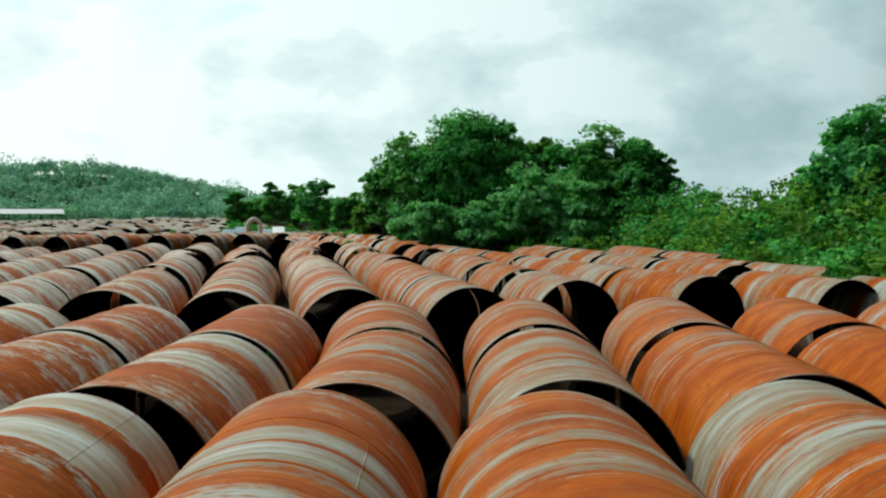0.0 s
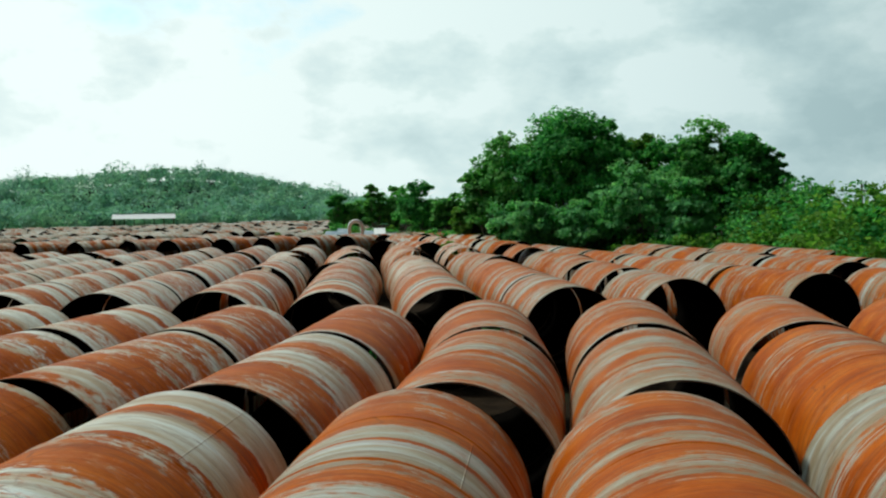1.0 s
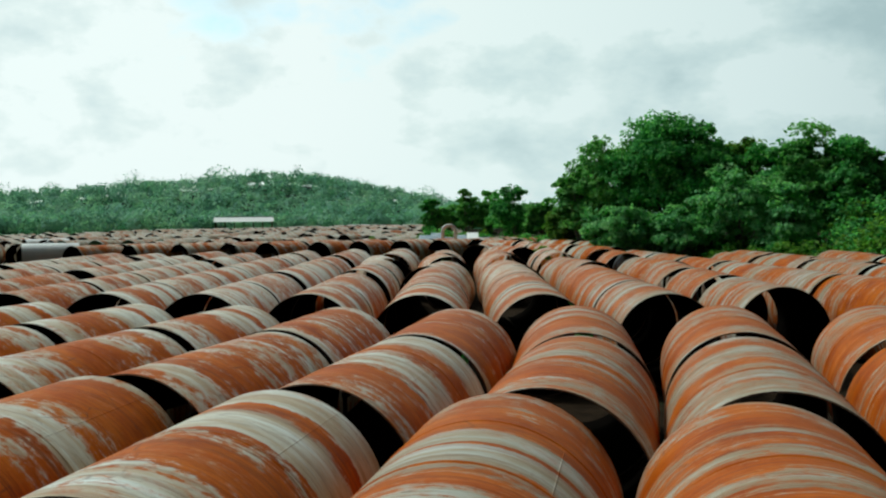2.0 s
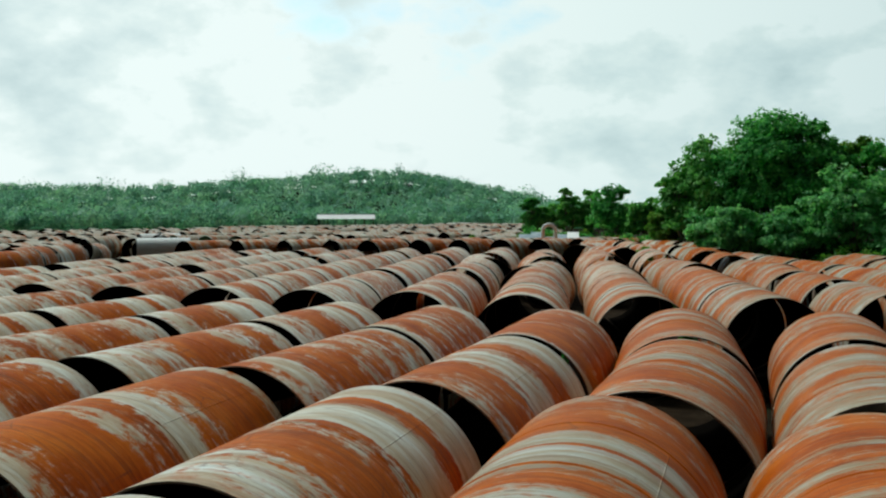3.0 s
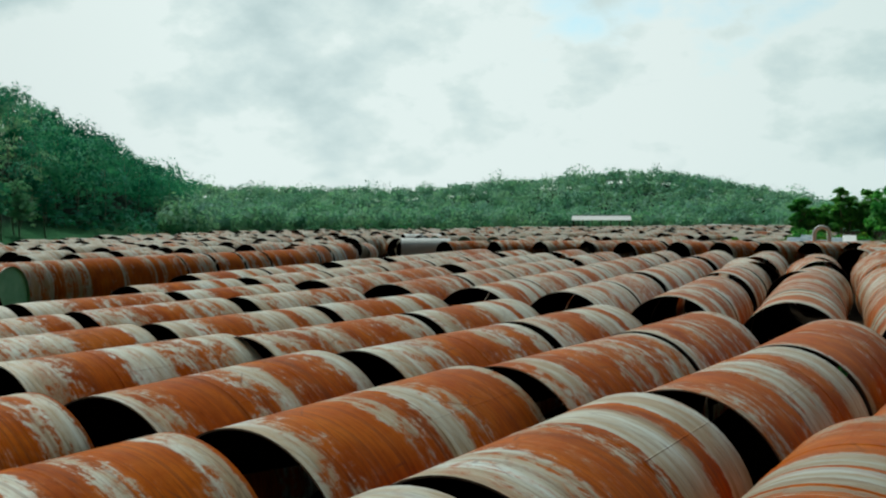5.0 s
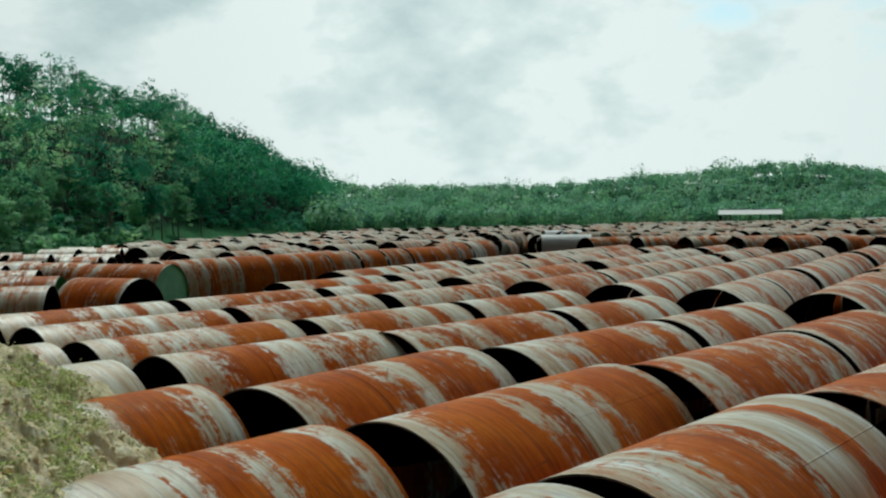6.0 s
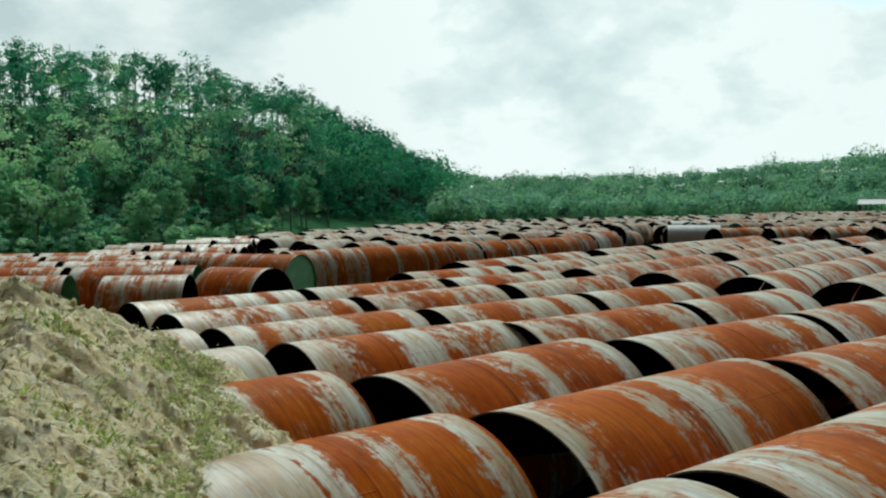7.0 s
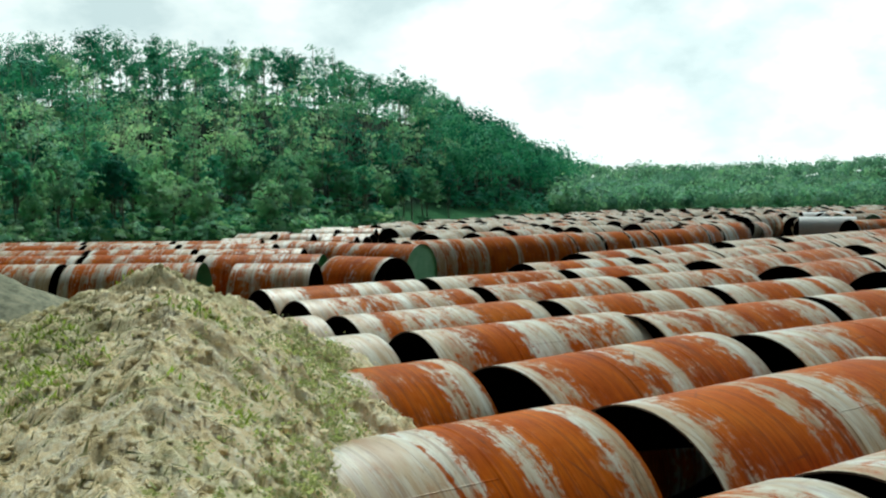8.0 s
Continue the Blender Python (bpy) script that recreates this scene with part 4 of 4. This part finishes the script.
def make_tree(name, height, half, seed, leaf_mat, clumps, per, leaf, label, trunk=0.35, base=0.35, low=-0.35):
    """A tapered trunk with limbs and a crown of leaf clumps, standing at the origin."""
    rs = np.random.RandomState(seed)
    ch = height * (1 - base) / 2
    cz = height - ch
    lob = lobes((0, 0, cz), (half, half, ch), clumps, rs, low)
    if base < 0.3:          # dense heart of a broad crown
        for i in range(clumps // 5):
            q = rs.normal(size=3)
            q /= np.linalg.norm(q)
            lob.append((np.array((0, 0, cz)) + q * rs.uniform(0.25, 0.62) * np.array((half, half, ch)), 0.38 * min(half, ch)))
    tr = [limb((0, 0, -0.3), (rs.uniform(-.4, .4), rs.uniform(-.4, .4), cz + ch * 0.3), trunk, trunk * 0.3, bend=height * 0.03, rs=rs)]
    for c, r in lob[::max(1, clumps // 12)]:
        z0 = rs.uniform(base * height * 0.7, cz)
        tr.append(limb((0, 0, z0), tuple(c), trunk * 0.45, trunk * 0.1, 5, bend=0.4, rs=rs))
    v, f = join(tr)
    ob = mesh_object(name, v, f, BARK, smooth=True)
    tufts = sprays(lob, 9 if base < 0.3 else 4, (0.16, 0.40), rs)
    pts = np.concatenate([shell_points(lob, per // 4, rs, base > 0.3), shell_points(tufts, max(10, per // (9 if base < 0.3 else 4)), rs, True)])
    v, f = leaves(pts, leaf, rs, out=outward(pts, (0, 0, cz - ch * 0.3)))
    crown = mesh_object("crown", v, f, leaf_mat, parent=ob)
    crown.data.attributes.new("tint", "FLOAT", "POINT").data.foreach_set("value", np.full(len(v), rs.random_sample(), dtype=np.float32))
    return tagged(ob, label, "tree")


def at(az, d, z=None):
    x, y = -d * math.sin(radians(az)), d * math.cos(radians(az))
    return x, y, terrain(x, y) if z is None else z


def place(ob, az, d, turn=0.0, scale=1.0):
    x, y, z = at(az, d)
    ob.matrix_basis = pose(x, y, z, 0, 0, turn)
    ob.scale = (scale,) * 3
    return ob


OAK = "tall broad tree with dense dark green foliage"


def stand(az, d, el, hw, seed, mat, label, clumps=60, per=320, leaf=0.27, trunk=0.4, base=0.03):
    """A tree at a bearing and distance whose top is seen el degrees above eye level and that is hw degrees wide each way."""
    h = EYE + d * math.tan(radians(el)) - at(az, d)[2]
    return place(make_tree("tree", h, d * math.tan(radians(hw)), seed, mat, clumps, per, leaf, label, trunk, base), az, d, seed * 37)


for i, q in enumerate([(-1.9, 88, 6.1, 3.7), (1.4, 89, 5.1, 2.5), (3.3, 90, 3.6, 1.8), (-9.6, 83, 5.0, 2.5), (-12.0, 82, 4.75, 2.0), (-13.3, 82, 3.9, 1.1), (-25.3, 56, 6.0, 4.2), (-8.0, 86, 4.9, 2.3), (-3.6, 89, 5.8, 2.3)]):
    stand(*q, 40 + i if i else 243, LEAF_MID if i in (1, 2, 3) else LEAF_OAK, "tall broad tree with mid green foliage" if i in (1, 2, 3) else OAK, 120 if q[3] > 2.6 else 70, 230, 0.17)
for i, q in enumerate([(-5.6, 91, 5.1, 2.2), (-5.8, 79, 2.9, 2.4), (-8.6, 77, 1.6, 1.8), (1.0, 80, 0.9, 2.2), (-2.5, 80, 0.4, 2.0), (4.2, 92, 0.9, 1.3), (-21.4, 57, 2.6, 1.6)]):
    stand(*q, 55 + i, LEAF_LIGHT if i in (0, 5) else LEAF_GREY, "leafy tree with fresh green foliage" if i in (0, 5) else "spreading tree with pale grey-green foliage", 64, 200, 0.16, 0.25)
for i, q in enumerate([(12.6, 128, 1.5, 0.6), (10.4, 124, 1.95, 0.75), (7.4, 116, 1.9, 1.7), (9.0, 126, 1.5, 1.3), (5.6, 112, 1.2, 1.3), (-14.1, 86, 1.95, 0.9), (-15.9, 96, 1.25, 1.3), (11.6, 130, 0.9, 1.0)]):
    stand(*q, 70 + i, LEAF_OAK if i in (0, 2) else LEAF_MID, "small tree with dark green foliage" if i in (0, 2) else "small tree with bright green foliage", 34, 220, 0.20, 0.22, 0.12)

# scrub along the side of the yard
rs = np.random.RandomState(5)
EDGE = [(-34, 30), (-26, 35), (-20, 41), (-15, 56), (-12, 66), (-6, 74), (2, 84), (8, 100), (14, 116)]
for name, mat, label, n, lo in (("scrub", LEAF_LIGHT, "tangled bright green bushes along the edge of the yard", 330, 0.0), ("undergrowth", LEAF_OAK, "darker undergrowth below the trees by the yard", 260, 1.5)):
    pts = []
    for i in range(n):
        az = rs.uniform(-34, 13.5)
        back = lo + rs.random_sample() ** 1.5 * (16 if az < -11 else 7)
        d = interp(az, EDGE) + 1.5 + back
        x, y, z = at(az, d)
        h = (rs.uniform(1.7, 3.5) + back * 0.26) if az < -11 else rs.uniform(1.6, 3.6)
        lob = lobes((x, y, z + h * 0.5), (h * 0.6, h * 0.6, h * 0.6), 7, rs, -0.8)
        pts.append(shell_points(lob, 18, rs))
        pts.append(shell_points(sprays(lob, 4, (0.28, 0.55), rs), 11, rs, True))
    v, f = leaves(np.concatenate(pts), 0.16, rs)
    tagged(mesh_object(name, v, f, mat), label, "bushes", kind="stuff")

PALE_BARK, t, b = material("pale smooth bark")
link(t, ramp(t, noise_(t, node(t, "ShaderNodeTexCoord").outputs["Object"], 1.5, 5, 0.6), [(0.3, (0.22, 0.24, 0.19)), (0.7, (0.50, 0.52, 0.44))]), b.inputs["Base Color"])
b.inputs["Roughness"].default_value = 0.85

# low grey-green weeds along the brink of the heap, over the pipes
pts = []
for i in range(330):
    x = rs.uniform(-12.6, -5.2)
    y = interp(x, BRINK) + 0.10 - abs(rs.normal()) * (0.25 if i < 90 else 0.75)
    z = mound_height(x, y)
    if z < 2.6:
        continue
    r = rs.uniform(0.04, 0.15) if i < 90 else rs.uniform(0.03, 0.08)
    q = rs.normal(size=(46 if i < 90 else 24, 3)) * np.array([r, r, r * 0.55])
    q[:, 2] = np.abs(q[:, 2])
    pts.append(q + np.array([x, y, z]))
v, f = leaves(np.concatenate(pts), 0.019, rs)
tagged(mesh_object("low_weeds", v, f, LEAF_DULL), "low grey-green weeds along the foot of the heap", "weeds", kind="stuff")

# forest of the near hill: single trees along its foot, the wood behind them
HILL = "slender forest tree with pale trunk and open crown"
kinds = []
for k in range(6):
    kinds.append(tagged(make_tree("tree", (8.5, 10, 11, 7.5, 10.5, 8)[k], (2.6, 2.3, 2.8, 2.7, 2.2, 2.4)[k], 90 + k, LEAF_HILL if k in (1, 4) else LEAF_PALE, 30, 80, 0.17, HILL, 0.17, (0.30, 0.4, 0.38, 0.22, 0.42, 0.28)[k], -1.0), HILL, "tree", "trees at the foot of the hill"))
fresh = set()
for i in range(54):
    az = 57 + 29 * (i + rs.uniform(-0.4, 0.4)) / 54
    d = interp(az, FOOT) + rs.uniform(12, 40)
    x, y, z = at(az, d)
    k = rs.randint(6)
    m = pose(x, y, z - 0.2, 0, 0, rs.uniform(0, 360))
    if k not in fresh:
        fresh.add(k)
        kinds[k].matrix_basis = m
    else:
        copy_thing(kinds[k], m)

dark, pale, closed, trunks = [], [], [], []


def stand_in(group, pts, heart):
    group.append((pts, outward(pts, heart), np.full(len(pts), rs.random_sample())))


def billows(group, lob, per, heart):
    """A closed crown whose clumps each bulge on their own."""
    tint = rs.random_sample() ** 1.6
    for c, q in lob:
        pts = shell_points([(c, q)], per, rs, True, (0.75, 1.02))
        out = outward(pts, c) * 0.7 + outward(pts, heart) * 0.5
        group.append((pts, out, np.full(len(pts), tint)))


def wood(name, group, size, mat, loose=0.3):
    """One mesh of all the crowns in a group, with a tint of its own for each tree."""
    pts, out, tints = (np.concatenate([q[k] for q in group]) for k in range(3))
    v, f = leaves(pts, size, rs, out=out, loose=loose)
    ob = mesh_object(name, v, f, mat)
    ob.data.attributes.new("tint", "FLOAT", "POINT").data.foreach_set("value", np.repeat(tints, 4).astype(np.float32))
    return ob


for i in range(820):
    az = rs.uniform(49.2, 96)
    low_side = az < 57           # the end of the hill carries a closed, rounder wood
    up = 128 * rs.random_sample() ** 0.8
    x, y, z = at(az, interp(az, FOOT) + (32 if az < 60 else 22) + up)
    if low_side:
        if i % 5 < 2:
            continue
        h = rs.uniform(10, 17.5)
        w, deep = h * rs.uniform(0.30, 0.46), h * rs.uniform(0.34, 0.46)
        lob = lobes((x, y, z + h - deep), (w, w, deep), 12, rs, -1.0, 0.34, 0.60)
        billows(closed, lob, 46, (x, y, z + h - deep * 1.3))
    else:
        h = rs.uniform(7.5, 16.5)
        w, deep = h * rs.uniform(0.13, 0.29), h * (rs.uniform(0.17, 0.34) if up > 60 else rs.uniform(0.2, 0.36))
        lob = lobes((x, y, z + h - deep), (w, w, deep), 8, rs, -1.0, 0.28, 0.6)
        pts = np.concatenate([shell_points(lob, 13, rs, True), shell_points(sprays(lob, 3, (0.25, 0.5), rs), 8, rs, True)])
        stand_in(pale if rs.random_sample() < (1.0 - up / 70) * min(1.0, max(0.1, (az - 54) / 10)) else dark, pts, (x, y, z + h - deep * 1.3))
    lean, girth = rs.uniform(-1, 1), rs.uniform(0.08, 0.2)
    trunks.append(limb((x, y, z - 1), (x + lean, y, z + h * 0.92), girth, 0.05, 5, 0.4, rs))
    for k in range(2):
        trunks.append(limb((x + lean * 0.6, y, z + h * 0.55), tuple(lob[k][0]), 0.08, 0.03, 4, 0.3, rs))
for i in range(620):
    az = rs.uniform(49.5, 96)
    x, y, z = at(az, interp(az, FOOT) + rs.uniform(13 if az > 60 else 30, 125))
    h = rs.uniform(1.5, 4.5)
    stand_in(dark, shell_points(lobes((x, y, z + h * 0.4), (h * 0.8, h * 0.8, h * 0.6), 5, rs, -0.5), 24, rs), (x, y, z))
for i in range(520):
    az = rs.uniform(50, 92)
    x, y, z = at(az, interp(az, FOOT) + (8 if az > 60 else 28) + 36 * rs.random_sample() ** 1.4)
    h = rs.uniform(1.2, 3.6)
    stand_in(pale if az > 57 else dark, shell_points(lobes((x, y, z + h * 0.4), (h * 0.7, h * 0.7, h * 0.6), 5, rs, -0.5), 24, rs), (x, y, z))
forest = wood("hill_forest", dark, 0.255, LEAF_HILL)
tagged(forest, "dense dark forest of tall thin trees on the hillside", "forest", kind="stuff")
v, f = join(trunks)
mesh_object("trunks", v, f, PALE_BARK, parent=forest)
tagged(wood("closed_forest", closed, 0.40, LEAF_HILL, 0.2), "dark closed forest of round crowns at the end of the hill", "forest", kind="stuff")
tagged(wood("hillside_trees", pale, 0.225, LEAF_PALE), "paler grey-green tree crowns low on the hillside", "forest", kind="stuff")

# far ridge
ridge = []
for i in range(2400):
    az = rs.uniform(-6, 58)
    d = rs.uniform(345, 570)
    x, y, z = at(az, d)
    h = rs.uniform(5, 9) if rs.random_sample() < 0.94 else rs.uniform(9, 14)
    w = h * rs.uniform(0.42, 0.68)
    lob = lobes((x, y, z + h * 0.55), (w, w, h * 0.42), 5, rs, -0.9, 0.5, 0.8)
    stand_in(ridge, shell_points(lob, 22, rs, True, (0.72, 1.0)), (x, y, z + h * 0.3))
# the saddle between the ridge and the hill
for i in range(150):
    az = rs.uniform(43.5, 50)
    x, y, z = at(az, interp(az, FOOT) + rs.uniform(24, 130))
    h = rs.uniform(6, 11)
    w = h * rs.uniform(0.36, 0.5)
    lob = lobes((x, y, z + h * 0.5), (w, w, h * 0.45), 6, rs, -0.9, 0.45, 0.7)
    stand_in(ridge, shell_points(lob, 26, rs, True, (0.72, 1.0)), (x, y, z + h * 0.3))
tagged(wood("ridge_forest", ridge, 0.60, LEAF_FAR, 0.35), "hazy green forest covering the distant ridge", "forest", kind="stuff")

# weeds between the pipes
pts = []
for x, y, h in [(-11.9, 57.5, 2.6), (-12.6, 59.0, 2.2), (-7.6, 74, 2.8), (-6.2, 76, 2.2), (-41.6, 26.2, 1.2), (-37.2, 18.2, 1.6), (-46.0, 39.0, 2.6), (-3.0, 79, 2.4), (-26.5, 115, 3.4), (-24.0, 110, 3.2), (-28.6, 113.5, 3.3), (-31.6, 119.5, 3.2), (-15.6, 97, 3.0), (-13.0, 95.0, 2.8), (-31.5, 108, 3.0)]:
    lob = lobes((x, y, h * 0.5), (h * 0.4, h * 0.4, h * 0.55), 6, rs, -0.8)
    pts.append(shell_points(lob, 70, rs))
v, f = leaves(np.concatenate(pts), 0.15, rs)
tagged(mesh_object("weeds", v, f, LEAF_LIGHT), "bright green weeds growing between the pipes", "weeds", kind="stuff")

# ---------------------------------------------------------------- far sheds
def box(x0, x1, y0, y1, z0, z1):
    v = [(x0, y0, z0), (x1, y0, z0), (x1, y1, z0), (x0, y1, z0), (x0, y0, z1), (x1, y0, z1), (x1, y1, z1), (x0, y1, z1)]
    return v, [(0, 3, 2, 1), (4, 5, 6, 7), (0, 1, 5, 4), (1, 2, 6, 5), (2, 3, 7, 6), (3, 0, 4, 7)]


def corrugated(x0, x1, y0, y1, z0, z1, n):
    """A sheet of n waves along x, from the low edge to the high one, 3 cm deep, with a thickness."""
    v, f = [], []
    for k, dz in ((0, 0.0), (1, -0.02)):
        for i in range(2 * n + 1):
            x = x0 + (x1 - x0) * i / (2 * n)
            w = 0.03 if i % 2 else 0.0
            v += [(x, y0, z0 + w + dz), (x, y1, z1 + w + dz)]
    m = 2 * (2 * n + 1)
    for i in range(2 * n):
        f.append((2 * i, 2 * i + 2, 2 * i + 3, 2 * i + 1))
        f.append((m + 2 * i, m + 2 * i + 1, m + 2 * i + 3, m + 2 * i + 2))
    return v, f


BLUE_SHEET, t, b = material("faded blue sheet")
link(t, ramp(t, noise_(t, node(t, "ShaderNodeTexCoord").outputs["Object"], 1.2, 5, 0.6), [(0.3, (0.09, 0.17, 0.24)), (0.5, (0.22, 0.31, 0.37)), (0.7, (0.42, 0.49, 0.51))]), b.inputs["Base Color"])
b.inputs["Roughness"].default_value = 0.55

shed = tagged(new("shed"), "long open shed with white corrugated roof at the far end", "shed")
for k in range(7):
    for y in (-3.6, 3.6):
        v, f = box(-8.7 + 2.9 * k - 0.1, -8.7 + 2.9 * k + 0.1, y - 0.1, y + 0.1, -0.2, 4.4)
        mesh_object("post", v, f, STEEL, parent=shed)
for y0, y1, z0, z1 in ((-4.6, 0.0, 4.45, 5.95), (4.6, 0.0, 4.45, 5.95)):
    v, f = corrugated(-9.2, 9.2, y0, y1, z0, z1, 40)
    mesh_object("roof", v, f, ROOFING, parent=shed)
v, f = box(-9.2, 9.2, -0.25, 0.25, 5.98, 6.12)
mesh_object("ridge_cap", v, f, BLUE_SHEET, parent=shed)
x, y, z = at(23.95, 300)
shed.matrix_basis = pose(x, y, z, 0, 0, 24)

hut = tagged(new("site_hut"), "low site hut clad in faded blue and white sheets", "hut")
for k in range(9):
    v, f = box(-3.9 + 0.87 * k, -3.9 + 0.87 * k + 0.845, -1.7, -1.66, 0, 2.35 + 0.3 * math.sin(k * 2.3))
    mesh_object("sheet", v, f, ROOFING if k == 5 else BLUE_SHEET, parent=hut)
for x0, x1 in ((-3.9, -3.86), (3.86, 3.9)):
    v, f = box(x0, x1, -1.64, 1.7, 0, 2.8)
    mesh_object("side_wall", v, f, BLUE_SHEET, parent=hut)
for k in range(6):
    x0 = -4.05 + 1.35 * k
    v, f = corrugated(x0, x0 + 1.33, -2.2, 1.9, 2.55 + 0.16 * (k % 2), 3.2 + 0.3 * math.sin(k * 2.1), 4)
    mesh_object("roof_sheet", v, f, ROOFING if k == 4 else BLUE_SHEET, parent=hut)
x, y, z = at(11.15, 104)
hut.matrix_basis = pose(x, y, z, 0, 0, 11)

# pale arch of bent tube standing by the hut
v, f = [], []
bend = [(-0.7, z) for z in (-0.1, 1.2, 2.4, 3.4)] + [(-0.7 * math.cos(math.pi * k / 16), 3.65 + 0.7 * math.sin(math.pi * k / 16)) for k in range(17)] + [(0.7, z) for z in (3.4, 2.4, 1.2, -0.1)]
for k, (px, pz) in enumerate(bend):
    (ax, az_), (bx, bz) = bend[max(0, k - 1)], bend[min(len(bend) - 1, k + 1)]
    tx, tz = bx - ax, bz - az_
    n = math.hypot(tx, tz)
    for i in range(10):
        w = 2 * math.pi * i / 10
        v.append((px - tz / n * 0.2 * math.cos(w), 0.2 * math.sin(w), pz + tx / n * 0.2 * math.cos(w)))
for k in range(len(bend) - 1):
    for i in range(10):
        n = (i + 1) % 10
        f.append((k * 10 + i, k * 10 + n, (k + 1) * 10 + n, (k + 1) * 10 + i))
hoop = tagged(mesh_object("arch", v, f, WHITE_PIPE, smooth=True), "white rounded arch standing beside the blue hut", "arch")
x, y, z = at(11.5, 101)
hoop.matrix_basis = pose(x, y, z, 0, 0, 11)

# freight container by the far edge
RUST, t, b = material("rusty brown paint")
link(t, ramp(t, noise_(t, node(t, "ShaderNodeTexCoord").outputs["Object"], 1.5, 5, 0.65), [(0.3, (0.05, 0.03, 0.025)), (0.6, (0.12, 0.06, 0.045)), (0.8, (0.20, 0.10, 0.07))]), b.inputs["Base Color"])
b.inputs["Roughness"].default_value = 0.7
crate = tagged(new("freight_container"), "dark brown rusty freight container at the far edge of the yard", "container")
v, f = box(-5.0, 5.0, -1.2, 1.2, 0.15, 2.9)
mesh_object("body", v, f, RUST, parent=crate)
for k in range(26):
    v, f = box(-4.9 + 0.38 * k, -4.9 + 0.38 * k + 0.2, -1.24, -1.2, 0.3, 2.75)
    mesh_object("rib", v, f, RUST, parent=crate)
for x0 in (-5.04, 4.9):
    v, f = box(x0, x0 + 0.14, -1.26, -1.14, 0.0, 2.94)
    mesh_object("corner_post", v, f, STEEL, parent=crate)
x, y, z = at(15.55, 330)
crate.matrix_basis = pose(x, y, z, 0, 0, 15)

# ---------------------------------------------------------------- power line beside the trees
WOOD, t, b = material("grey weathered timber")
link(t, ramp(t, noise_(t, node(t, "ShaderNodeTexCoord").outputs["Object"], 4, 5, 0.6), [(0.3, (0.06, 0.05, 0.04)), (0.7, (0.17, 0.15, 0.12))]), b.inputs["Base Color"])
b.inputs["Roughness"].default_value = 0.85
line = tagged(new("power_line"), "thin overhead wires between grey timber poles above the bushes", "power line")
tops = []
for az, d, h in ((-18.1, 66, 6.6), (-40.0, 40, 9.0)):
    x, y, z = at(az, d)
    v, f = limb((x, y, -0.5), (x, y, h), 0.12, 0.08, 8)
    mesh_object("pole", v, f, WOOD, parent=line, smooth=True)
    v, f = box(x - 0.7, x + 0.7, y - 0.05, y + 0.05, h - 0.5, h - 0.38)
    mesh_object("crossarm", v, f, WOOD, parent=line)
    tops.append((x, y, h - 0.36))
for off, lift in ((-0.62, 0.0), (0.62, 0.0)):
    a, q = tops
    v, f = [], []
    for k in range(25):
        s = k / 24
        cx, cy, cz = a[0] + off + (q[0] - a[0]) * s, a[1] + (q[1] - a[1]) * s, a[2] + lift + (q[2] - a[2]) * s - 0.9 * 4 * s * (1 - s)
        for i in range(4):
            w = math.pi / 2 * i
            v.append((cx, cy + 0.016 * math.cos(w), cz + 0.016 * math.sin(w)))
    for k in range(24):
        for i in range(4):
            n = (i + 1) % 4
            f.append((k * 4 + i, (k + 1) * 4 + i, (k + 1) * 4 + n, k * 4 + n))
    mesh_object("wire", v, f, STEEL, parent=line)
